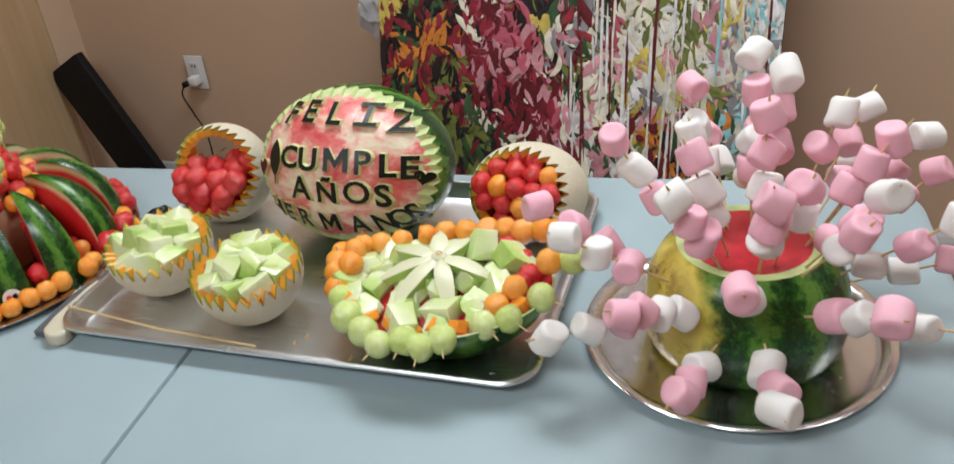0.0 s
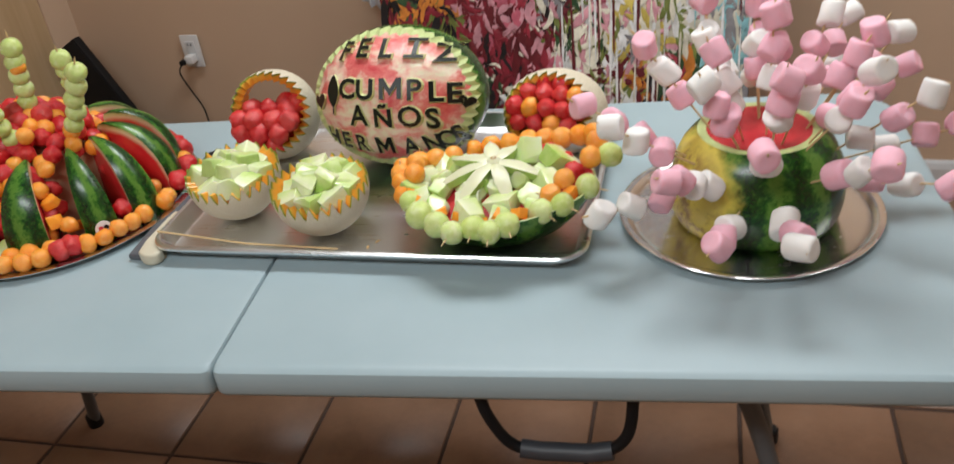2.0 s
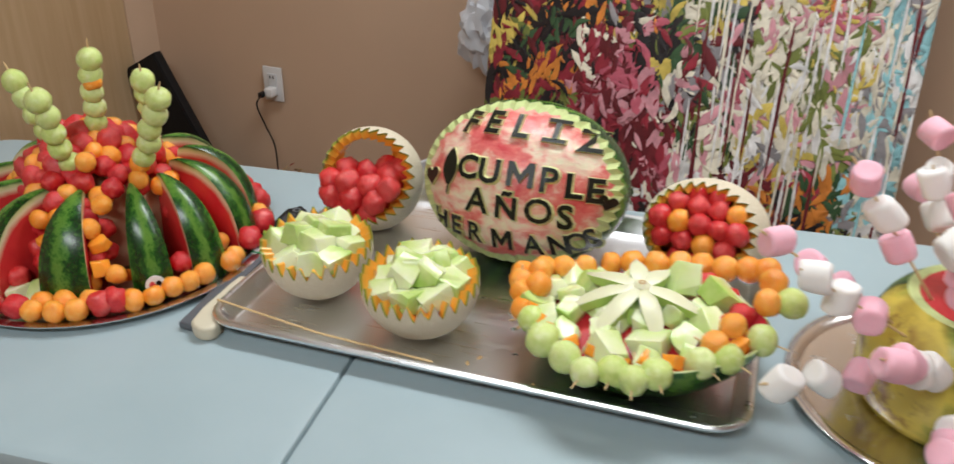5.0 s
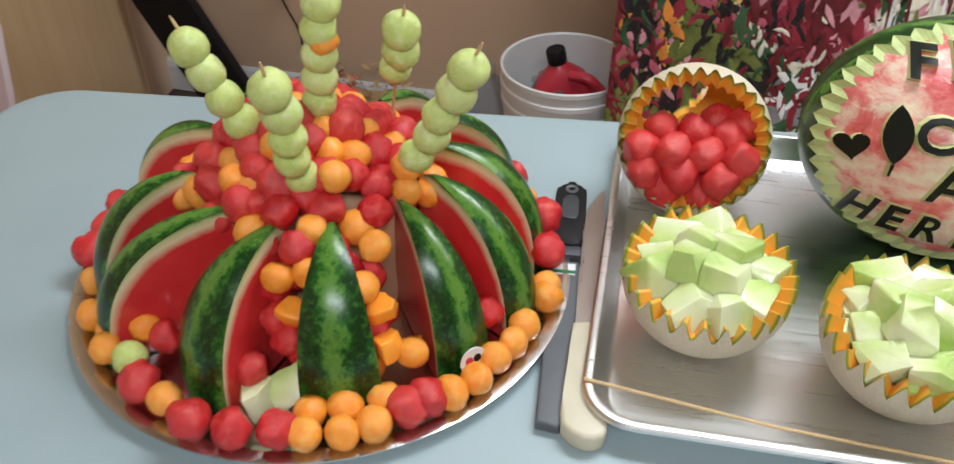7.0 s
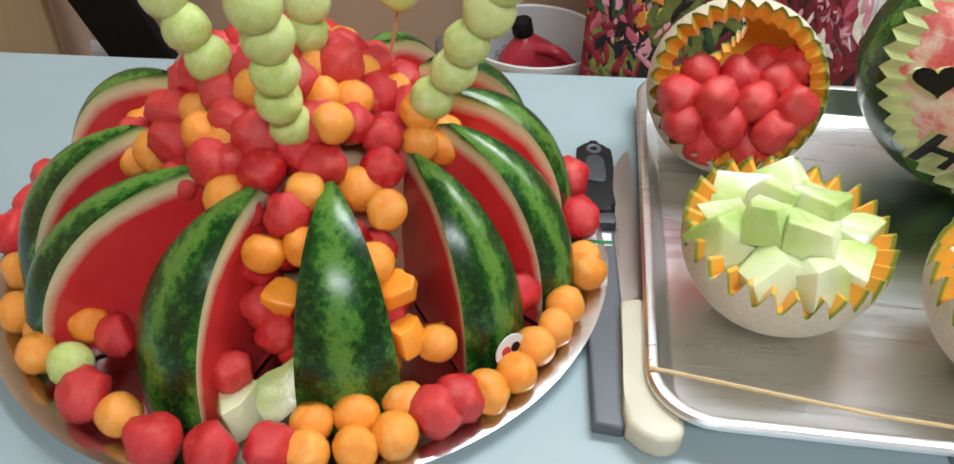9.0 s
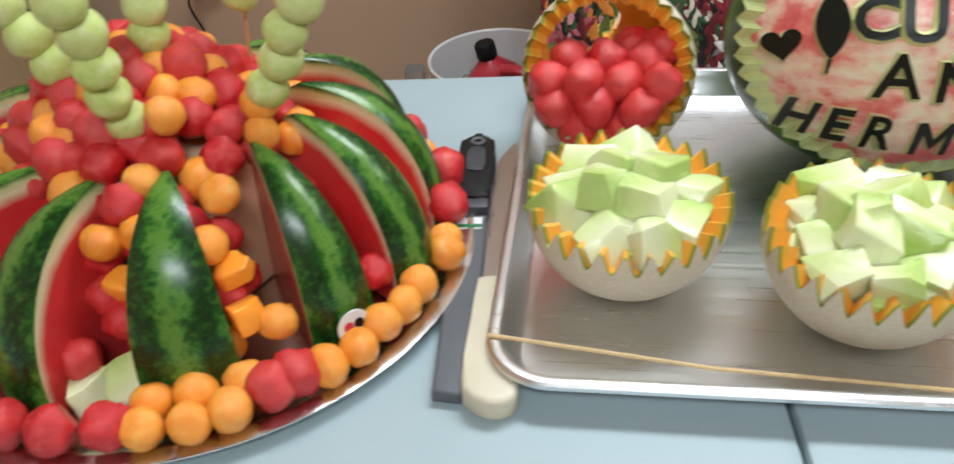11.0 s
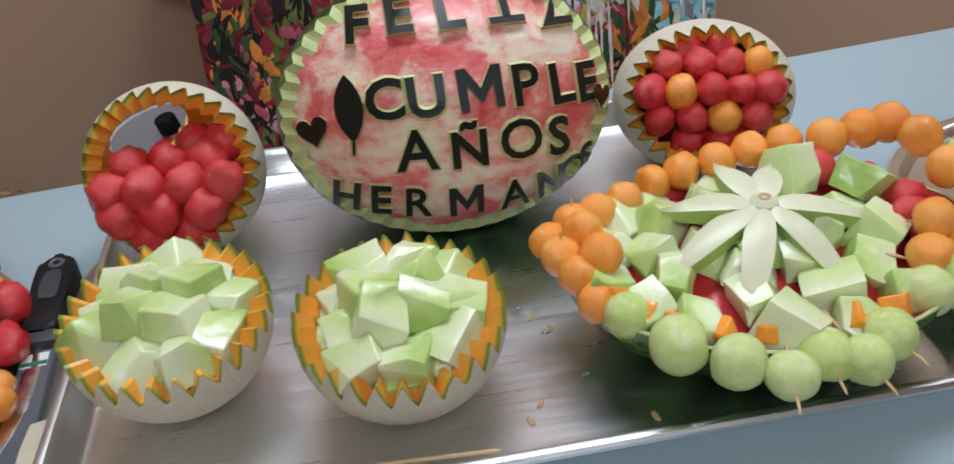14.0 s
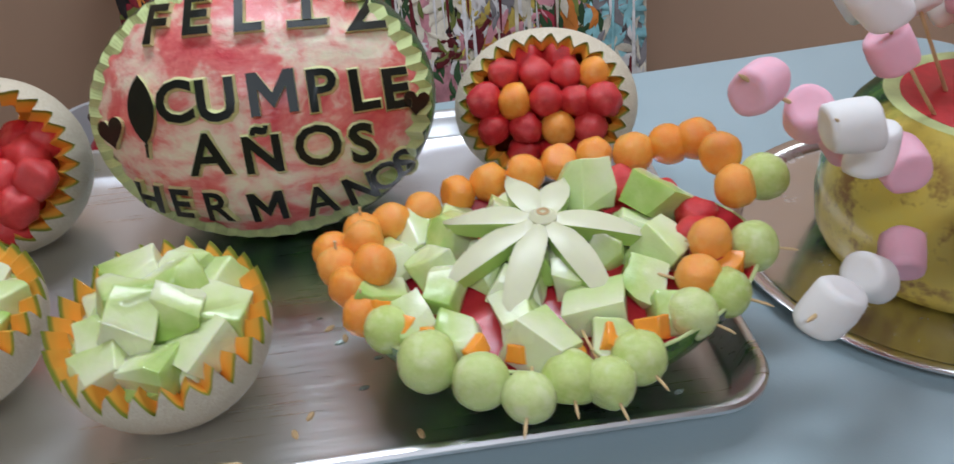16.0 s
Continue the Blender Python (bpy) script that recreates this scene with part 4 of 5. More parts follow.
        for ch, (x, v, rot) in zip(text, rows):
            hh = h * (0.80 if text == "HERMANOS" else 1.12 if ch == "Ñ" else 1.0)
            if ch == "M":
                pts = [((qx - 0.5) * hh * 1.1, (qy - 0.5) * hh) for qx, qy in ((0, 0), (0, 1), (0.22, 1), (0.5, 0.50), (0.78, 1), (1, 1), (1, 0), (0.80, 0), (0.80, 0.62), (0.5, 0.14), (0.20, 0.62), (0.20, 0))]
                polygon("letter", [(x + qx * math.cos(radians(rot)) - qy * math.sin(radians(rot)), v + qx * math.sin(radians(rot)) + qy * math.cos(radians(rot))) for qx, qy in pts], "raised black letter M")
            else:
                font_letter(ch, x, v, hh, rot, 1.05)
    for bar in (((0.043, 0.0735), (0.072, 0.0735), (0.072, 0.079), (0.043, 0.079)), ((0.042, 0.046), (0.072, 0.046), (0.072, 0.0515), (0.042, 0.0515)), ((0.0535, 0.0516), (0.0605, 0.0516), (0.0605, 0.0734), (0.0535, 0.0734))):
        polygon("letter", bar, "stroke of the raised letter I")
    leaf = [(-0.076 + 0.0115 * s * math.sin(math.pi * k / 9) ** 0.8, 0.024 - 0.052 * k / 9) for s, rng in ((1, range(0, 10)), (-1, range(8, 0, -1))) for k in rng]
    polygon("leaf_shape", leaf, "raised dark leaf shape")
    polygon("leaf_stem", [(-0.0745, -0.0275), (-0.0775, -0.0275), (-0.0785, -0.038), (-0.0765, -0.0385)], "")

    def heart(cx, cv, s, rot):
        pts = []
        for k in range(26):
            a = 2 * math.pi * k / 26
            qx, qy = 16 * math.sin(a) ** 3 / 17, (13 * math.cos(a) - 5 * math.cos(2 * a) - 2 * math.cos(3 * a) - math.cos(4 * a)) / 17
            pts.append((cx + s * (qx * math.cos(rot) - qy * math.sin(rot)), cv + s * (qx * math.sin(rot) + qy * math.cos(rot))))
        return pts

    polygon("heart_shape", heart(-0.108, -0.016, 0.0145, 0.15), "raised dark heart shape")
    polygon("heart_shape", heart(0.134, -0.020, 0.012, -0.2), "raised dark heart shape")


carved_melon()


# ---------------------------------------------------------------- the fruit boat
def fruit_boat():
    bc = Vector((0.520, 0.117, 0.0))
    ax, by = 0.146, 0.103
    t = thing("watermelon_boat", "watermelon half hollowed as a boat, dark striped rind", "fruit boat", at=(bc.x, bc.y, 0.803), turn=-8)
    prof = [(0.0, -0.0595), (0.30, -0.059), (0.54, -0.054), (0.75, -0.042), (0.89, -0.024), (0.97, -0.006), (1.0, 0.008)]
    lift = lambda x: 0.022 * max(0.0, x / ax) ** 1.5

    def ring(k, z, n=56):
        return [(ax * k * math.cos(2 * math.pi * i / n), by * k * math.sin(2 * math.pi * i / n), z + lift(ax * k * math.cos(2 * math.pi * i / n))) for i in range(n)]

    part("rind", loft([ring(max(k, 0.03), z) for k, z in prof], True, False), RIND_WHOLE, t)
    part("cut_rim", loft([ring(1.0, 0.008), ring(0.992, 0.009), ring(0.98, 0.009)], False, False), TOOTH, t, "pale green cut rim", smooth=False)
    fl = loft([ring(0.98, 0.0088), ring(0.90, -0.002), ring(0.7, -0.002), ring(0.4, 0.010), ring(0.05, 0.012)], False, True)
    part("red_flesh", fl, REDFLESH, t, "red watermelon flesh inside")
    m = t.matrix_world
    # skewered rows of balls along the edge
    rows_o, rows_g = ROWS_O, ROWS_G
    back = thing("fruit_ball_garland", "row of orange cantaloupe balls pinned along the boat edge", "fruit garland")
    for x, y, z in rows_o:
        fruit_ball("O", (x, y, z), 0.0156 * FRUIT.uniform(0.95, 1.08), "", "", back)
    front = thing("fruit_ball_garland", "row of green honeydew balls pinned along the boat edge", "fruit garland")
    for i, (x, y, z) in enumerate(rows_g):
        r = 0.0205 if i == 1 else 0.0178 * FRUIT.uniform(0.94, 1.04)
        fruit_ball("G", (x, y, z), r, "", "", front)
        d = (Vector((x, y, 0)) - Vector((bc.x, bc.y, 0))).normalized()
        a = Vector((x, y, z))
        if i > 2 and i < 10:
            part("toothpick", tube([a - d * 0.045 + Vector((0, 0, 0.004)), a + d * 0.026 - Vector((0, 0, 0.002)), a + d * 0.030 - Vector((0, 0, 0.003))], 0.0010, 6, taper=[1, 1, 0.3]), STICK, front)
    for x, y, z in rows_o[0:9:3]:
        part("toothpick", tube([(x, y, z - 0.01), (x, y + 0.002, z + 0.021)], 0.0010, 6), STICK, back)
    # second, inner row of small orange balls and cubes
    for k in range(13):
        a = radians(196 + k * 13)
        q = m @ Vector((ax * 0.88 * math.cos(a), by * 0.86 * math.sin(a), 0.012 + lift(ax * 0.88 * math.cos(a))))
        fruit_chunk(tuple(q), "inside the watermelon boat", "orange pieces in the boat", 0.72, ORANGECUBE_M, "small orange cantaloupe piece", "cantaloupe_piece")
    for k, (a, rr) in enumerate(((20, 0.80), (40, 0.80), (5, 0.72), (60, 0.82), (-12, 0.78))):
        q = m @ Vector((ax * rr * math.cos(radians(a)), by * rr * math.sin(radians(a)), 0.014 + lift(ax * rr)))
        fruit_ball("R", tuple(q), 0.015, "inside the watermelon boat", "red pieces in the boat")
    # heap of honeydew chunks
    rnd = random.Random(31)
    for q, z, cnt in ((0.80, 0.008, 15), (0.54, 0.015, 10), (0.30, 0.020, 6), (0.1, 0.018, 3)):
        for k in range(cnt):
            a = 2 * math.pi * (k + rnd.uniform(-0.2, 0.2)) / cnt
            if q == 0.80 and -0.1 < math.sin(a + 0.5) and math.cos(a) > 0.55:
                continue
            p = m @ Vector((ax * q * math.cos(a), by * q * math.sin(a), z + rnd.uniform(-0.003, 0.004) + 0.6 * lift(ax * q * math.cos(a))))
            fruit_chunk(tuple(p), "heaped in the watermelon boat", "honeydew chunks in the boat", rnd.uniform(0.92, 1.25), rot=(rnd.uniform(-35, 35), rnd.uniform(-30, 30), rnd.uniform(0, 360)))
    fruit_chunk((0.560, 0.172, 0.842), "standing at the back of the boat", "honeydew chunks in the boat", 1.25, rot=(50, 10, 20))
    fruit_chunk((0.610, 0.150, 0.838), "at the back of the boat", "honeydew chunks in the boat", 1.25, rot=(20, 30, 60))
    # star flower cut from a honeydew
    star = thing("melon_star_flower", "seven-petalled star cut from white honeydew rind", "fruit garnish", at=(0.521, 0.126, 0.849))
    for k, (deg, ln, drop) in enumerate(((243, 0.090, 0.036), (202, 0.088, 0.030), (163, 0.068, 0.008), (108, 0.052, -0.004), (62, 0.050, 0.0), (-12, 0.074, 0.016), (-64, 0.082, 0.036))):
        verts, faces, side = [], [], []
        n = 12
        ca, sa = math.cos(radians(deg)), math.sin(radians(deg))
        for i in range(n + 1):
            u = i / n
            w = 0.0118 * (math.sin(math.pi * min(1, 0.10 + 0.90 * u)) ** 0.75) * (1 - 0.15 * u)
            rr = 0.003 + ln * u
            z = 0.004 * math.sin(math.pi * u) - drop * u ** 1.5
            for s, dz in ((-1, 0.0), (0, 0.0028), (1, 0.0)):
                verts.append((rr * ca - s * w * sa, rr * sa + s * w * ca, z + dz))
            for s, dz in ((-0.82, -0.013 * math.sin(math.pi * u) ** 0.5), (0.82, -0.013 * math.sin(math.pi * u) ** 0.5)):
                side.append((rr * ca - s * w * sa, rr * sa + s * w * ca, z + dz))
        for i in range(n):
            a, b = 3 * i, 3 * i + 3
            faces += [(a, a + 1, b + 1, b), (a + 1, a + 2, b + 2, b + 1)]
        pet = part("petal", raw(verts, faces), PETAL, star)
        lowv = [verts[3 * i] for i in range(n + 1)] + [verts[3 * i + 2] for i in range(n + 1)] + side[0::2] + side[1::2]
        N = n + 1
        lf = []
        for i in range(n):
            lf += [(i, i + 1, 2 * N + i + 1, 2 * N + i), (N + i, N + i + 1, 3 * N + i + 1, 3 * N + i), (2 * N + i, 2 * N + i + 1, 3 * N + i + 1, 3 * N + i)]
        part("petal_underside", raw(lowv, lf), PETALSIDE, pet, "green underside")
    part("flower_heart", lathe([(0, 0.006), (0.006, 0.006), (0.010, 0.003), (0.011, -0.004), (0.0, -0.006)], 20), PETAL, star)
    part("core_ring", lathe([(0.002, 0.0066), (0.0045, 0.0066), (0.0045, 0.0062)], 16), SEEDMAT, star)


ROWS_O = ((0.377, 0.136, 0.823), (0.396, 0.150, 0.833), (0.402, 0.122, 0.830), (0.392, 0.093, 0.812), (0.372, 0.158, 0.822), (0.384, 0.114, 0.822), (0.395, 0.177, 0.822), (0.417, 0.185, 0.822), (0.441, 0.196, 0.822), (0.47, 0.214, 0.822), (0.496, 0.218, 0.826), (0.525, 0.219, 0.83), (0.553, 0.222, 0.834), (0.579, 0.217, 0.84), (0.606, 0.202, 0.847), (0.633, 0.201, 0.852), (0.653, 0.196, 0.857), (0.661, 0.167, 0.859), (0.657, 0.125, 0.857), (0.625, 0.085, 0.844), (0.61, 0.062, 0.834))
ROWS_G = ((0.408, 0.075, 0.812), (0.431, 0.04, 0.812), (0.461, 0.016, 0.812), (0.487, -0.002, 0.812), (0.514, 0.008, 0.812), (0.536, 0.0, 0.812), (0.558, 0.015, 0.815), (0.6, 0.042, 0.82), (0.626, 0.052, 0.825), (0.656, 0.085, 0.834), (0.682, 0.137, 0.854))
fruit_boat()


# ---------------------------------------------------------------- the fruit dome
DC = Vector((-0.266, 0.167, 0.0))
Z0 = 0.7445


# each slice: its tip and its foot, from the dome's middle, and its width
SLICES = (((0.008, -0.093), (-0.044, -0.190), 0.92), ((0.051, -0.082), (0.079, -0.176), 1.10), ((0.098, -0.044), (0.168, -0.112), 0.85), ((0.114, -0.003), (0.208, -0.042), 0.85),
          ((0.103, 0.045), (0.204, 0.062), 0.9), ((0.086, 0.089), (0.165, 0.138), 0.9), ((0.034, 0.108), (0.072, 0.200), 0.9), ((-0.026, 0.110), (-0.056, 0.207), 0.9),
          ((-0.072, 0.086), (-0.150, 0.150), 0.9), ((-0.104, 0.036), (-0.205, 0.052), 0.9), ((-0.098, -0.039), (-0.180, -0.092), 0.9), ((-0.032, -0.077), (-0.152, -0.134), 0.85))


def watermelon_slices():
    n, cross, half = 22, 8, 0.033
    rv, rf, fv, ff = [], [], [], []
    for i in range(n + 1):
        a = radians(1.5 + 88.5 * i / n)
        x, z = SLICE_L * math.sin(a) ** 0.88, SLICE_H * max(math.cos(a), 0.0) ** 0.88
        w = half * math.sin(a) ** 0.72
        ring = []
        for k in range(cross + 1):
            s = 2 * k / cross - 1
            ring.append((x - 0.30 * w * s * s * math.sin(a), w * s, max(z - 0.24 * w * s * s * math.cos(a), 0.0)))
        rv += ring
        fv += [ring[0], (-0.006 - 0.014 * i / n, 0.0, max(z * 0.985 - 0.002, 0.0)), ring[-1]]
    m = cross + 1
    for i in range(n):
        for k in range(cross):
            rf.append((i * m + k, i * m + k + 1, (i + 1) * m + k + 1, (i + 1) * m + k))
        for k in (0, 1):
            ff.append((3 * i + k, 3 * i + k + 1, 3 * i + k + 4, 3 * i + k + 3))
    base = thing("watermelon_slice", "upright watermelon wedge, striped rind outward, red flesh", "watermelon slice", "watermelon slices round the dome")
    part("rind", raw(rv, rf), RIND, base, sharp=None)
    part("flesh", raw(fv, ff), SLICE, base, "red cut flesh with pale rim", smooth=False)
    for i, ((tx, ty), (bx, by), wide) in enumerate(SLICES):
        ln = math.hypot(bx - tx, by - ty)
        p = pose(DC.x + tx, DC.y + ty, Z0 + 0.0005, 0, 0, math.degrees(math.atan2(by - ty, bx - tx))) @ Matrix.Diagonal((ln / SLICE_L, wide, 1.0, 1))
        if i == 0:
            base.matrix_world = p
        else:
            copy_thing(base, p)


watermelon_slices()


def dome_fruit():
    core = thing("melon_core", "pale peeled melon half under the fruit pile", "melon", at=(DC.x, DC.y, Z0))
    part("peeled_flesh", lathe([(0, 0.130), (0.04, 0.127), (0.062, 0.114), (0.080, 0.090), (0.090, 0.055), (0.094, 0.02), (0.090, 0.0), (0, 0.0)], 40), plain("peeled_cantaloupe", (0.62, 0.40, 0.24), 0.4, vary=0.15, scale=30), core)
    rnd = random.Random(8)
    # the heap on top
    n = 52
    for k in range(n):
        u = (k + 0.5) / n
        a = k * 2.39996
        q = 0.082 * math.sqrt(u)
        z = 0.918 - 0.046 * u ** 1.3 + rnd.uniform(-0.004, 0.004)
        kind = "O" if rnd.random() < 0.17 else "R"
        fruit_ball(kind, (DC.x + q * math.cos(a), DC.y + q * math.sin(a) + 0.004, z), (0.0165 if kind == "R" else 0.0138) * rnd.uniform(0.9, 1.1), "heaped on the fruit dome", "fruit balls on the dome")
    for k in range(26):
        a = radians(k * 13.8 + rnd.uniform(-3, 3))
        q = 0.085 + (0.010 if k % 2 else 0.0)
        fruit_ball("O" if k % 4 == 3 else "R", (DC.x + q * math.cos(a), DC.y + q * math.sin(a), (0.858 if k % 2 else 0.876) + rnd.uniform(-0.004, 0.004)), 0.0155 * rnd.uniform(0.9, 1.1), "heaped on the fruit dome", "fruit balls on the dome")
    # pieces between the slices: kind, angle, distance from the middle, height
    def place(kind, deg, q, z, r=None):
        a = radians(deg)
        p = (DC.x + q * math.cos(a), DC.y + q * math.sin(a), z)
        if kind == "C":
            fruit_chunk(p, "between the watermelon slices", "fruit pieces in the dome", r or 0.95, ORANGECUBE_M, "orange cut cantaloupe cube", "cantaloupe_cube")
        elif kind == "H":
            fruit_chunk(p, "between the watermelon slices", "fruit pieces in the dome", r or 1.0)
        else:
            fruit_ball(kind, p, r or (0.0150 if kind != "O" else 0.0138), "between the watermelon slices", "fruit balls in the dome")

    for kind, deg, q, z in (("O", -82, 0.128, 0.845), ("O", -71, 0.126, 0.846), ("C", -78, 0.138, 0.815), ("R", -80, 0.146, 0.793), ("R", -71, 0.128, 0.800), ("R", -90, 0.166, 0.776), ("H", -88, 0.176, 0.757),
                            ("H", -79, 0.166, 0.758), ("O", -46, 0.130, 0.862), ("C", -50, 0.158, 0.820), ("C", -52, 0.176, 0.795), ("O", -46, 0.184, 0.786), ("R", -53, 0.150, 0.800), ("C", -44, 0.165, 0.772)):
        place(kind, deg, q, z)
    for kind, deg, q, z in (("O", -129, 0.176, 0.775), ("R", -123, 0.168, 0.770), ("R", -20, 0.188, 0.777), ("R", -28, 0.165, 0.775), ("O", -68, 0.100, 0.870), ("O", -122, 0.074, 0.889), ("O", -112, 0.066, 0.884),
                            ("O", -52, 0.083, 0.905), ("O", -11, 0.101, 0.892), ("O", -16, 0.104, 0.872), ("R", -60, 0.104, 0.850), ("R", -92, 0.100, 0.856), ("R", -36, 0.100, 0.868), ("R", -75, 0.112, 0.862), ("R", -57, 0.118, 0.838), ("R", -64, 0.116, 0.828), ("R", -48, 0.118, 0.822), ("R", -86, 0.118, 0.828), ("R", -78, 0.112, 0.835), ("R", -96, 0.120, 0.836), ("R", -84, 0.136, 0.806), ("R", -75, 0.144, 0.778), ("O", -54, 0.146, 0.838), ("R", -48, 0.140, 0.800), ("O", -57, 0.168, 0.770), ("R", -100, 0.132, 0.800)):
        place(kind, deg, q, z)
    for g in (4, 32, 62, 90, 120, 150, 178, -163):
        for q, z, kinds in ((0.112, 0.850, "OOR"), (0.128, 0.822, "ORR"), (0.140, 0.795, "CRO"), (0.160, 0.772, "RRO"), (0.180, 0.762, "ROHR")):
            for s in (-1, 1):
                place(rnd.choice(kinds), g + s * rnd.uniform(2.5, 6.0), q, z + rnd.uniform(-0.005, 0.005))
    # the ring along the platter's edge: kinds and angles
    seen = "OOOGROORRROOOOOORROOOOOOORRORRR"
    angles = (-157, -144, -131, -124, -115, -107, -136, -98, -88.5, -79.5, -74, -65, -73, -66.5, -60, -56, -52, -48, -42.6, -36, -29, -23, -16.6, -5.5, -1.6, 10.8, 24.5, 34.6, 44, 52.4, 62)
    for kind, deg in list(zip(seen, angles)) + [(k, 72 + 9.2 * i) for i, k in enumerate("RROORROORRORRR")]:
        inner = deg in (-124, -73, -65, -56, -136)
        q = 0.200 if inner else 0.222 + rnd.uniform(-0.004, 0.004) if deg > -100 else 0.211
        r = {"R": 0.0178, "O": 0.0148, "G": 0.0150}[kind]
        fruit_ball(kind, (DC.x + q * math.cos(radians(deg)), DC.y + q * math.sin(radians(deg)), Z0 + 0.0060 + r), r * rnd.uniform(0.94, 1.06), "along the platter edge", "fruit balls along the platter edge")
    # honeydew skewers
    for top, low, cnt in (((-0.347, 0.134, 1.004), (-0.306, 0.138, 0.912), 5), ((-0.256, 0.076, 1.006), (-0.252, 0.104, 0.908), 5), ((-0.246, 0.167, 1.036), (-0.256, 0.170, 0.918), 6),
                          ((-0.190, 0.196, 1.004), (-0.197, 0.212, 0.957), 3), ((-0.122, 0.135, 1.006), (-0.164, 0.148, 0.912), 5)):
        sk = thing("honeydew_skewer", "wooden skewer of green honeydew balls stuck in the dome", "fruit skewer", "honeydew skewers")
        a, b = Vector(low) + Vector((0.007, 0, -0.009)), Vector(top) + Vector((0.011, 0, -0.012))
        d = (b - a).normalized()
        part("stick", tube([a - d * (0.055 if cnt > 3 else 0.09), b + d * 0.024, b + d * 0.029], 0.0014, 8, taper=[1, 1, 0.4]), STICK, sk)
        for k in range(cnt):
            u = k / (cnt - 1)
            p = a.lerp(b, u) + Vector((rnd.uniform(-1, 1), rnd.uniform(-1, 1), 0)) * 0.0022
            fruit_ball("G", tuple(p), (0.0150 + 0.0022 * u) * rnd.uniform(0.95, 1.06), "", "", sk)
        if cnt == 6:
            fruit_ball("O", tuple(a.lerp(b, 0.72) + Vector((0.004, -0.004, 0))), 0.0125, "", "", sk)
    # fruit label on one slice
    st = thing("fruit_sticker", "small round printed fruit sticker on the rind", "sticker", at=(-0.094, 0.0395, 0.764))
    st.matrix_world = pose(-0.0905, 0.0485, 0.772, 80, 0, 46)
    part("paper", lathe([(0, 0.0006), (0.0125, 0.0006), (0.0128, 0.0), (0, 0.0)], 28), WHITEPL, st)
    for dx, mt in ((-0.004, REDPL), (0.004, BLACK)):
        part("printed_dot", lathe([(0, 0.0010), (0.0038, 0.0010), (0.0038, 0.0006)], 14, (dx, 0.0015, 0)), mt, st)


dome_fruit()


# ---------------------------------------------------------------- the marshmallow melon
MM = Vector((0.876, 0.174, 0.80))
HUB = Vector((0.885, 0.165, 0.78))


def marshmallow_mesh(material, seed):
    rnd = random.Random(seed)
    r, h = 0.0160, 0.0302
    prof = [(0, h / 2 - 0.0012), (r * 0.55, h / 2 - 0.0005), (r * 0.82, h / 2), (r * 0.95, h / 2 - 0.0018), (r * 1.0, h / 2 - 0.005), (r * 1.02, 0.0), (r * 1.0, -h / 2 + 0.005), (r * 0.95, -h / 2 + 0.0018), (r * 0.82, -h / 2), (r * 0.55, -h / 2 + 0.0005), (0, -h / 2 + 0.0012)]
    bm = lathe(prof, 28)
    kx, kz, ky = rnd.uniform(-0.25, 0.25), rnd.uniform(0.92, 1.08), rnd.uniform(0.9, 1.06)
    for v in bm.verts:
        v.co.x += kx * v.co.z
        v.co.y *= ky
        v.co.z *= kz
        v.co *= 1 + 0.10 * noise.noise(v.co * 60 + Vector((seed * 5, 0, 0)))
    me = finish(bm)
    me.materials.append(material)
    return me


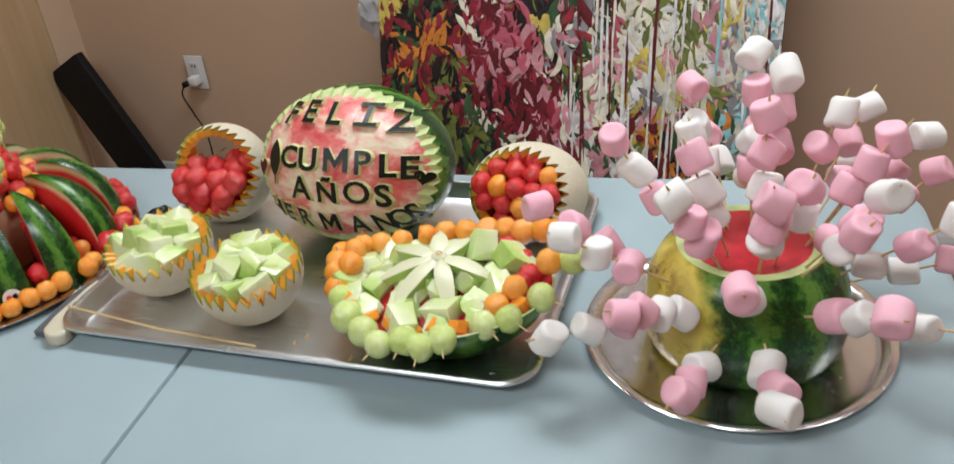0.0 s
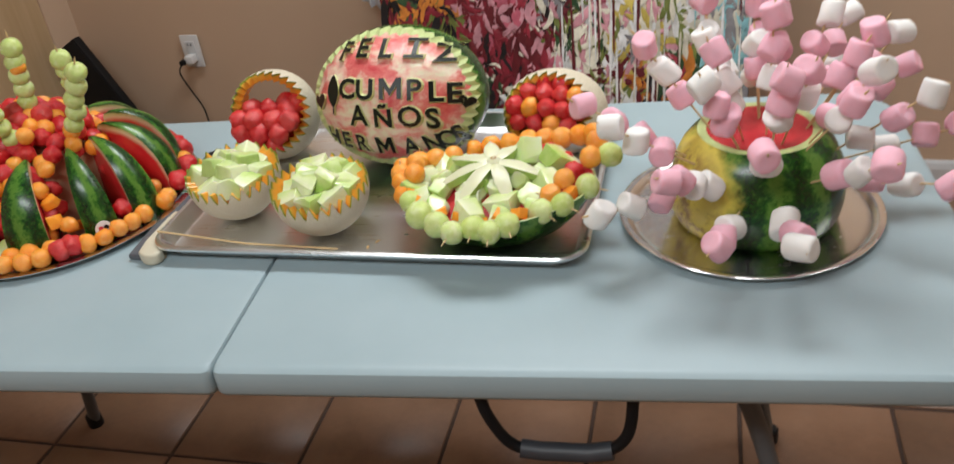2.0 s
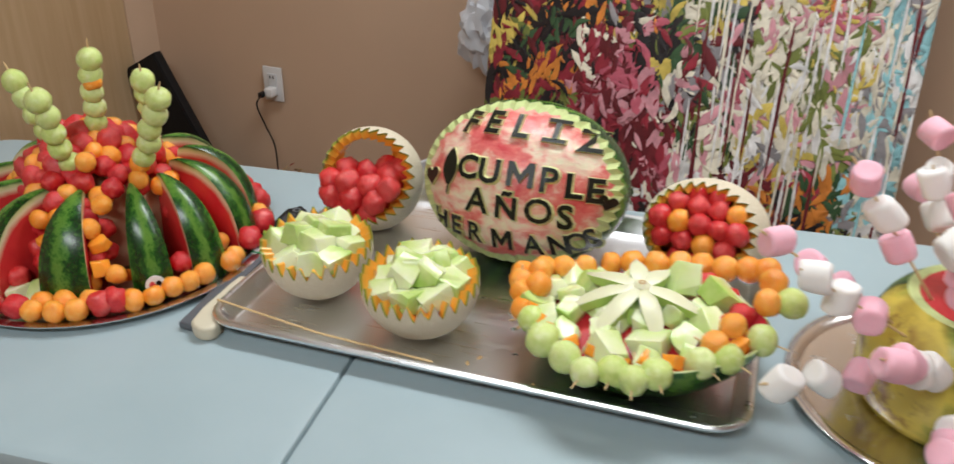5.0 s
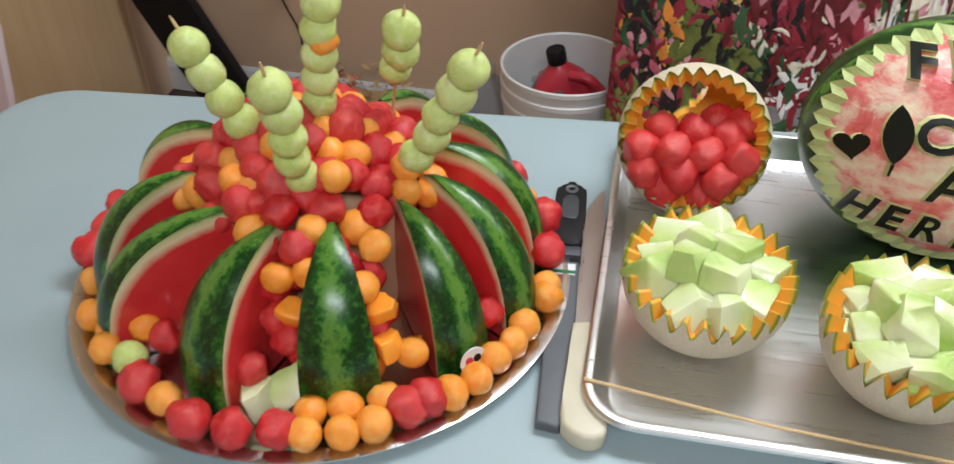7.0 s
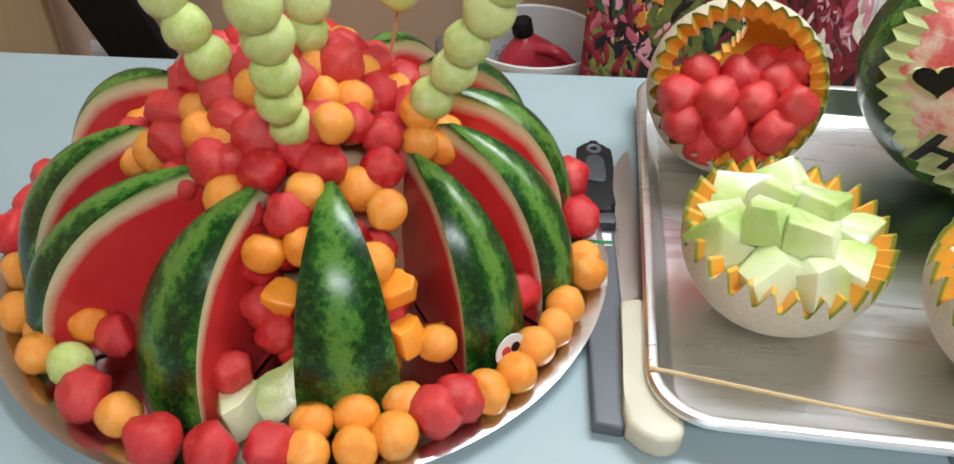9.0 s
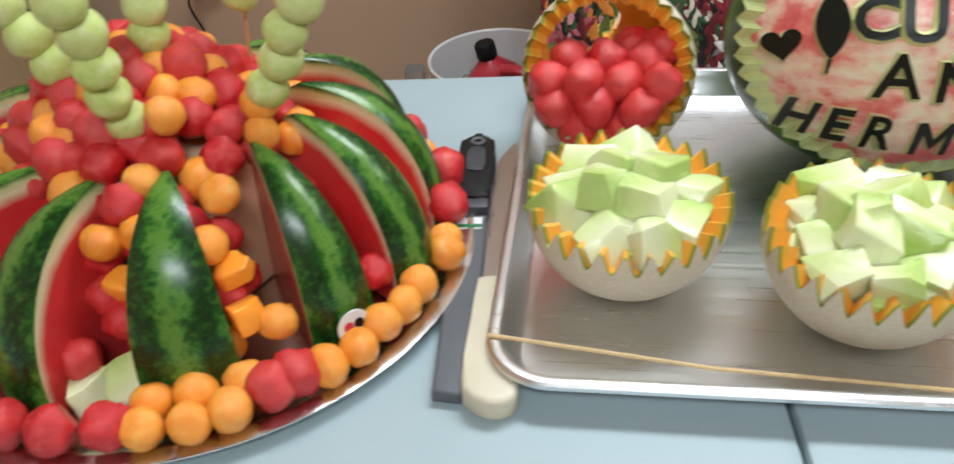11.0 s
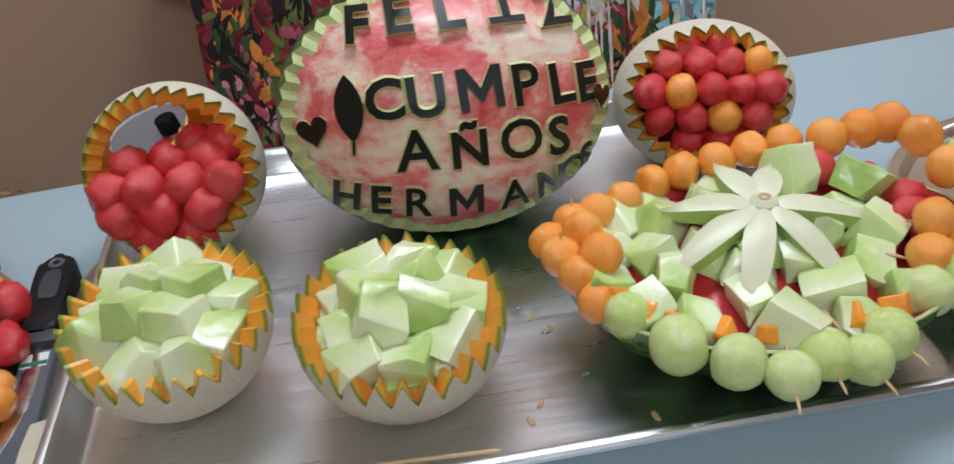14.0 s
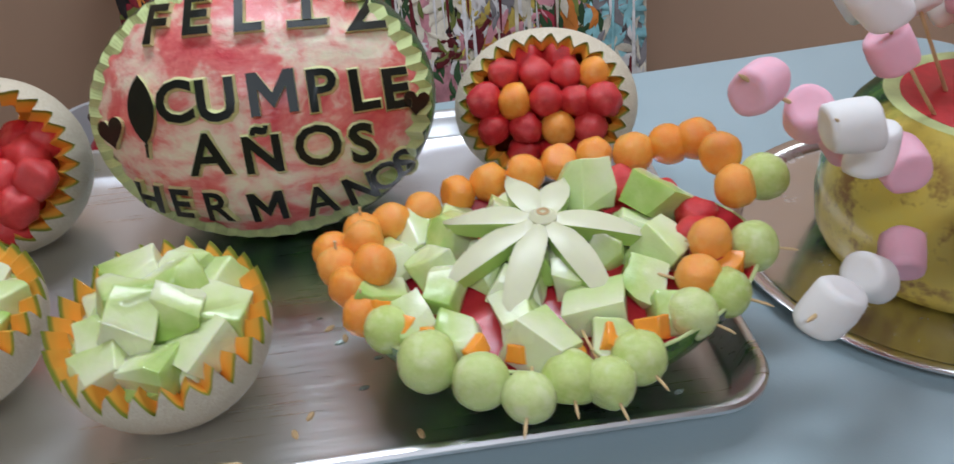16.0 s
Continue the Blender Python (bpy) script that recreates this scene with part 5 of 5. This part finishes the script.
def marshmallow_melon():
    t = thing("standing_watermelon", "watermelon standing with its top cut off, striped with yellow spot", "watermelon", at=tuple(MM))
    prof = [(0.0, -0.0565), (0.098, -0.0565), (0.107, -0.052), (0.113, -0.040), (0.1165, -0.018), (0.1155, 0.006), (0.110, 0.032), (0.100, 0.054), (0.089, 0.068), (0.080, 0.0755)]
    part("rind", lathe(prof, 64), RIND_SPOT, t, sharp=None)
    part("cut_rim", lathe([(0.080, 0.0755), (0.074, 0.0762), (0.068, 0.0750)], 64), TOOTH, t, "pale green cut rim")
    part("red_flesh", lathe([(0.068, 0.0751), (0.05, 0.072), (0.02, 0.073), (0, 0.074)], 48), REDFLESH, t, "red flesh on the cut top")
    whites = [marshmallow_mesh(WHITEMM, s) for s in range(4)]
    pinks = [marshmallow_mesh(PINKMM, s + 10) for s in range(4)]
    rnd = random.Random(21)
    # azimuth, elevation and reach of the tip, step between pieces in mm, colours from the tip inwards
    top = ((97, 59, 286, 46, "WPPW"), (79, 67, 257, 39, "WPP"), (-90, 86, 238, 42, "PPW"), (131, 59, 258, 50, "PW"), (-146, 67, 222, 40, "PWW"), (42, 65, 232, 44, "WPP"), (-86, 59, 234, 38, "PPW"),
           (140, 60, 200, 36, "WW"), (100, 62, 190, 36, "WP"), (10, 58, 205, 36, "PP"), (-60, 66, 205, 36, "PW"))
    middle = ((-177, 52, 259, 45, "PWP"), (-125, 54, 237, 36, "WPP"), (-93, 36, 212, 30, "PW"), (57, 41, 268, 48, "WP"), (17, 55, 236, 46, "PP"), (34, 39, 256, 46, "WP"), (38, 22, 262, 50, "PP"),
              (-37, 54, 232, 40, "WPP"), (-48, 50, 210, 42, "PW"), (-8, 36, 232, 48, "WPW"), (110, 32, 230, 38, "PW"), (60, 24, 236, 38, "WP"))
    low = ((-164, 31, 279, 46, "PPP"), (-151, 31, 254, 42, "WWP"), (-124, 25, 242, 34, "PPWW"), (-145, 7, 255, 45, "WWP"), (-108, 6, 214, 31, "PPW"), (-82, 10, 224, 36, "WPW"), (-56, 29, 238, 40, "PWP"),
           (15, 10, 268, 52, "PPW"), (-22, 11, 230, 47, "PWP"))
    for az, el, reach, step, cols in top + middle + low:
        sk = thing("marshmallow_skewer", "bamboo skewer of pink and white marshmallows" if len(set(cols)) > 1 else "bamboo skewer of pink marshmallows" if cols[0] == "P" else "bamboo skewer of white marshmallows", "skewer", "marshmallow skewers")
        a, e = radians(az), radians(el)
        d = Vector((math.cos(e) * math.cos(a), math.cos(e) * math.sin(a), math.sin(e)))
        R = reach / 1000.0
        mid = HUB + Vector((0, 0, 0.02))
        tip = mid + d * R
        foot = HUB if el > 15 else mid
        d = (tip - foot).normalized()
        part("stick", tube([foot + d * (0.075 if el < 40 else 0.085), tip + d * 0.020, tip + d * 0.025], 0.0014, 8, taper=[1, 1, 0.4]), STICK, sk)
        s = 0.0
        for c in cols:
            ob = new("marshmallow", rnd.choice(whites if c == "W" else pinks))
            p = tip - d * s + Vector((rnd.uniform(-1, 1), rnd.uniform(-1, 1), rnd.uniform(-1, 1))) * 0.004
            tilt = (d + Vector((rnd.uniform(-1, 1), rnd.uniform(-1, 1), rnd.uniform(-1, 1))) * 0.8).normalized()
            k = rnd.uniform(0.94, 1.04)
            ob.matrix_world = Matrix.Translation(p) @ tilt.to_track_quat("Z", "Y").to_matrix().to_4x4() @ pose(0, 0, 0, 0, 0, rnd.uniform(0, 360)) @ Matrix.Diagonal((k, k, k, 1))
            ob.parent = sk
            ob["label"] = "white marshmallow" if c == "W" else "pink marshmallow"
            s += step / 1000.0


marshmallow_melon()


# ---------------------------------------------------------------- knives, loose stick, seeds
def outline_solid(pts, h, bevel=0.0, dome=0.0):
    n = len(pts)
    bm = raw([(x, y, 0) for x, y in pts] + [(x, y, h) for x, y in pts], [list(range(n)), list(range(n, 2 * n))] + [(i, (i + 1) % n, n + (i + 1) % n, n + i) for i in range(n)])
    if bevel:
        bmesh.ops.bevel(bm, geom=[e for e in bm.edges if abs(e.verts[0].co.z - e.verts[1].co.z) < 1e-6], offset=bevel, segments=3, profile=0.55, affect="EDGES", clamp_overlap=True)
    return bm


def smooth_outline(ctrl, n=5):
    return [(p.x, p.y) for p in curve_points([(x, y, 0) for x, y in ctrl] + [(ctrl[0][0], ctrl[0][1], 0)], n)[:-1]]


def knives():
    k1 = thing("garnishing_knife", "knife with black grey rubber handle in grey sheath", "knife", at=(-0.0300, 0.172, TABLE + 0.0005), turn=3.6)
    hp = smooth_outline([(-0.013, 0.060), (-0.014, 0.090), (-0.0165, 0.125), (-0.014, 0.158), (0.0, 0.166), (0.014, 0.158), (0.0165, 0.125), (0.014, 0.090), (0.013, 0.060)])
    hd = part("handle", outline_solid(hp, 0.020, 0.006), BLACK, k1, "black rubber handle with hanging hole")
    ins = smooth_outline([(-0.007, 0.100), (-0.0085, 0.120), (-0.006, 0.138), (0.006, 0.138), (0.0085, 0.120), (0.007, 0.100)])
    o = part("grip_inlay", outline_solid(ins, 0.0215, 0.001), RUBBER, hd)
    part("hanging_ring", lathe([(0.0035, 0.0205), (0.0062, 0.0212), (0.0072, 0.0200), (0.0060, 0.019), (0.0035, 0.019)], 20, (0, 0.152, 0), True), SHEATH, hd)
    part("collar", box(0.030, 0.016, 0.017, 0.004, (0, 0.052, 0.010)), RUBBER, k1)
    part("sheath", outline_solid([(-0.0135, 0.044), (0.0135, 0.044), (0.0150, -0.155), (0.006, -0.163), (-0.0125, -0.160)], 0.011, 0.003), SHEATH, k1, "grey plastic blade sheath")
    part("paper_label", box(0.0205, 0.016, 0.0006, 0, (0, 0.030, 0.0118)), WHITEPL, k1, "white and green paper label")
    part("label_bar", box(0.0205, 0.004, 0.0006, 0, (0, 0.0255, 0.0125)), GREENTRIM, k1)
    k2 = thing("kitchen_knife", "kitchen knife with cream plastic handle lying on table", "knife", at=(-0.0060, 0.167, TABLE + 0.0005), turn=2.6)
    bl = [(-0.0115, -0.045), (-0.0115, 0.10), (-0.008, 0.15), (0.002, 0.176), (0.0085, 0.187), (0.0105, 0.15), (0.0115, -0.045)]
    part("blade", outline_solid(bl, 0.0022), BLADE, k2, "bare steel blade", smooth=False)
    hp = smooth_outline([(-0.011, -0.042), (-0.012, -0.09), (-0.0135, -0.13), (-0.0125, -0.158), (0.006, -0.171), (0.021, -0.166), (0.024, -0.152), (0.014, -0.138), (0.0115, -0.09), (0.011, -0.042)], 2)
    part("handle", outline_solid(hp, 0.019, 0.0045), CREAM, k2, "cream moulded handle")


knives()
st = thing("loose_skewer", "thin bamboo skewer lying along the sheet pan rim", "skewer", at=(0.002, 0.006, 0))
part("stick", tube([(0.000, 0.043, 0.7690), (0.15, 0.030, 0.7600), (0.302, 0.014, 0.7660), (0.306, 0.0137, 0.7662)], 0.0015, 8, taper=[1, 1, 1, 0.3]), STICK, st)
rs = random.Random(3)
for x, y in ((0.358, 0.166), (0.37, 0.152), (0.345, 0.075), (0.42, 0.045), (0.335, 0.06)):
    sd = thing("melon_seed", "small flat melon seed on the sheet pan", "seed", "melon seeds", (x, y, 0.7434))
    b = lathe([(0, 0.0012), (0.002, 0.001), (0.0026, 0.0), (0, 0.0)], 12)
    bmesh.ops.scale(b, vec=(1.9, 0.9, 1), verts=b.verts)
    o = part("seed_shell", b, SEEDMAT, sd)
    o.rotation_euler[2] = rs.uniform(0, 3)


# drops of juice on the pan
for x, y, r in ((0.366, 0.148, 0.0034), (0.395, 0.126, 0.0030), (0.404, 0.128, 0.0026), (0.383, 0.096, 0.0030), (0.497, 0.072, 0.0024), (0.305, 0.205, 0.0026), (0.350, 0.180, 0.0020), (0.600, 0.050, 0.0026)):
    dp = thing("juice_drop", "clear drop of melon juice on the sheet pan", "juice drop", "juice drops", (x, y, 0.7432), 40 * x)
    b = lathe([(0, r * 0.42), (r * 0.5, r * 0.36), (r * 0.85, r * 0.16), (r, 0.0), (0, 0.0)], 16)
    bmesh.ops.scale(b, vec=(1.4, 0.8, 1), verts=b.verts)
    part("liquid", b, GLASS, dp)


# ---------------------------------------------------------------- beside the wall
def bucket():
    b = thing("plastic_bucket", "white plastic pail holding empty bottles by the wall", "bucket", at=(-0.148, 1.362, 0.0))
    prof = [(0, 0.004), (0.125, 0.004), (0.133, 0.01), (0.146, 0.366), (0.150, 0.370), (0.153, 0.367), (0.153, 0.357), (0.150, 0.354), (0.1485, 0.335), (0.153, 0.333), (0.153, 0.322), (0.148, 0.320), (0.147, 0.295), (0.151, 0.293), (0.151, 0.283), (0.146, 0.281), (0.130, 0.0), (0, 0.0)]
    part("pail", lathe(prof[:4] + prof[15:], 64, closed=False), WHITEPL, b)
    part("pail_rim", lathe(prof[3:16], 64), WHITEPL, b, "ribbed white rim")

    def bottle(x, y, tilt, turn, z=0.02):
        o = thing("glass_bottle", "empty clear glass bottle standing in the pail", "bottle", "bottles in the pail")
        o.matrix_world = pose(x, y, z, tilt, 0, turn)
        part("glass_body", lathe([(0, 0), (0.028, 0.0), (0.030, 0.005), (0.030, 0.17), (0.022, 0.21), (0.0125, 0.25), (0.0125, 0.285), (0.0145, 0.287), (0.0145, 0.297), (0.011, 0.298), (0.010, 0.25), (0.02, 0.208), (0.028, 0.168), (0.028, 0.006), (0, 0.004)], 28), GLASS, o)

    for x, y, a, r in ((-0.235, 1.375, 4, 70, ), (-0.212, 1.42, 5, 20), (-0.15, 1.30, 6, 200), (-0.10, 1.34, 7, 120)):
        bottle(x, y, a, r)
    j = thing("red_container", "red plastic jug with black cap lying in the pail", "jug", at=(-0.135, 1.365, 0.19))
    part("jug_body", loft([rounded_rect(w, d, 0.025, z) for w, d, z in ((0.10, 0.06, 0.0), (0.15, 0.085, 0.02), (0.155, 0.085, 0.09), (0.11, 0.07, 0.135), (0.05, 0.05, 0.165), (0.036, 0.036, 0.175))]), REDPL, j)
    j.matrix_world = pose(-0.135, 1.365, 0.20, 0, -12, 15)
    part("cap", lathe([(0, 0.0), (0.021, 0.0), (0.0225, 0.004), (0.0225, 0.030), (0.020, 0.034), (0, 0.034)], 28, (0, 0, 0.174)), BLACK, j, "black screw cap")
    part("handle_loop", tube(curve_points([(0.02, -0.03, 0.15), (0.06, -0.05, 0.14), (0.085, -0.05, 0.09), (0.08, -0.045, 0.04)], 6), 0.012, 10), REDPL, j)
    g = thing("plastic_jug", "translucent milky plastic jug beside the pail", "jug", at=(-0.345, 1.405, 0.0))
    part("jug_body", loft([rounded_rect(w, w, w * 0.24, z) for w, z in ((0.12, 0.0), (0.15, 0.012), (0.152, 0.16), (0.145, 0.20), (0.11, 0.245), (0.06, 0.28), (0.042, 0.29), (0.042, 0.315), (0.0415, 0.32))]), MILKY, g)


bucket()


def crumple(name, mat, radii, seed, freq, amp, parent, label=""):
    bm = bmesh.new()
    bmesh.ops.create_icosphere(bm, subdivisions=4, radius=1.0)
    for v in bm.verts:
        p = v.co.copy()
        k = 1 + amp * noise.noise(p * freq + Vector((seed, 0, 0))) + amp * 0.6 * abs(noise.noise(p * freq * 2.3 + Vector((0, seed, 0))))
        v.co = Vector((p.x * radii[0], p.y * radii[1], p.z * radii[2])) * k
    return part(name, bm, mat, parent, label, sharp=25)


bag = thing("plastic_bag", "white crumpled plastic bag hanging behind the painting", "bag", at=(-0.125, 1.50, 0.735))
crumple("bag_body", plain("thin_white_plastic", (0.62, 0.65, 0.70), 0.35, vary=0.06), (0.075, 0.045, 0.10), 3.0, 3.2, 0.35, bag)
part("knot", tube(curve_points([(-0.02, -0.02, 0.08), (0.0, -0.015, 0.13), (0.03, 0.0, 0.17), (0.04, 0.05, 0.20)], 6), 0.012, 8, taper=None), WHITEPL, bag)


def husks():
    h = thing("dried_flower_bundle", "bundle of dried red flowers and tan husks by wall", "dried flowers", at=(-0.77, 1.50, 0.0))
    part("box_body", box(0.34, 0.16, 0.12, 0.004, (0, 0, 0.06)), plain("brown_cardboard", (0.34, 0.22, 0.12), 0.85), h)
    rnd = random.Random(14)
    for name, mat, cx, cnt in (("flower_heap", DRIED, -0.03, 260), ("dry_filling", DRIEDTAN, 0.05, 200)):
        verts, faces = [], []
        for k in range(cnt):
            p = Vector((cx + rnd.gauss(0, 0.055 if name == "flower_heap" else 0.075), rnd.gauss(0, 0.035), 0.115 + abs(rnd.gauss(0, 0.045))))
            p.z = min(p.z, 0.235 - abs(p.x) * 0.25)
            a, b = Vector((rnd.gauss(0, 1), rnd.gauss(0, 1), rnd.gauss(0, 1))).normalized(), Vector((rnd.gauss(0, 1), rnd.gauss(0, 1), rnd.gauss(0, 1))).normalized()
            l, w = rnd.uniform(0.008, 0.02), rnd.uniform(0.003, 0.008)
            i = len(verts)
            verts += [tuple(p - a * l), tuple(p + b * w), tuple(p + a * l), tuple(p - b * w + Vector((0, 0, 0.003)))]
            faces += [(i, i + 1, i + 2), (i, i + 2, i + 3)]
        ob = part(name, raw(verts, faces), mat, h, smooth=False)
        ob["kind"] = "stuff"


husks()


def chair():
    c = thing("folding_chair", "pale lilac plastic chair drawn up to the table end", "chair", at=(-1.165, 0.60, 0.0))
    c.matrix_world = pose(-1.175, 0.60, 0, 0, 0, -90) @ Matrix.Diagonal((1.0, 0.72, 0.928, 1))
    rows = []
    for z, y0, y1, x in ((0.50, -0.20, 0.235, 0.02), (0.53, -0.225, 0.262, 0.012), (0.65, -0.245, 0.290, -0.01), (0.77, -0.240, 0.297, -0.03), (0.815, -0.235, 0.29, -0.036), (0.832, -0.22, 0.275, -0.038), (0.838, -0.20, 0.25, -0.039)):
        ring = []
        n = 10
        for k in range(n + 1):
            y = y0 + (y1 - y0) * k / n
            ring.append((x - 0.025 * (1 - (2 * k / n - 1) ** 2), y, z))
        for k in range(n, -1, -1):
            y = y0 + (y1 - y0) * k / n
            ring.append((x - 0.016 - 0.025 * (1 - (2 * k / n - 1) ** 2), y, z))
        rows.append(ring)
    part("backrest", loft(rows), CHAIRPL, c)
    part("seat", box(0.40, 0.44, 0.03, 0.012, (0.22, 0.02, 0.445)), CHAIRPL, c)
    for sy in (-0.2, 0.24):
        part("leg", tube(curve_points([(-0.018, sy, 0.60), (0.03, sy, 0.44), (0.10, sy, 0.2), (0.38, sy, 0.012)], 6), 0.011, 10), LEGGREY, c)
        part("leg", tube(curve_points([(0.40, sy * 0.92, 0.43), (0.2, sy * 0.92, 0.22), (-0.02, sy * 0.92, 0.012)], 6), 0.011, 10), LEGGREY, c)
    b = thing("plaid_bag", "red and white plaid cloth bag with green trim", "bag", at=(-1.085, 0.42, 0.535))
    crumple("cloth_body", PLAID, (0.10, 0.14, 0.108), 7.0, 1.6, 0.18, b)
    part("trim", tube(curve_points([(-0.03, -0.13, 0.06), (-0.03, -0.05, 0.125), (-0.02, 0.05, 0.122), (0.0, 0.12, 0.07), (0.01, 0.16, 0.0)], 8), 0.008, 8), GREENTRIM, b, "green fabric trim")


chair()

# ---------------------------------------------------------------- floor tiles, last
def floor_tiles():
    fl = tagged(part("floor", box(4.7, 5.3, 0.1, 0, (0.8, -0.75, -0.054)), GROUT, smooth=False), "terracotta ceramic tile floor with dark joints", "floor", kind="structure")
    me = finish(box(0.3065, 0.3065, 0.010, 0.0025, seg=1), True)
    me.materials.append(TILE)
    rnd = random.Random(9)
    for i in range(-4, 11):
        for j in range(-11, 6):
            x, y = -0.2085 + 0.315 * i, 0.125 + 0.315 * j
            if not (-1.30 < x < 3.0 and -3.2 < y < 1.68):
                continue
            ob = new("tile", me)
            ob.parent = fl
            ob.location = (x, y, -0.005 + rnd.uniform(-0.0006, 0.0006))


floor_tiles()
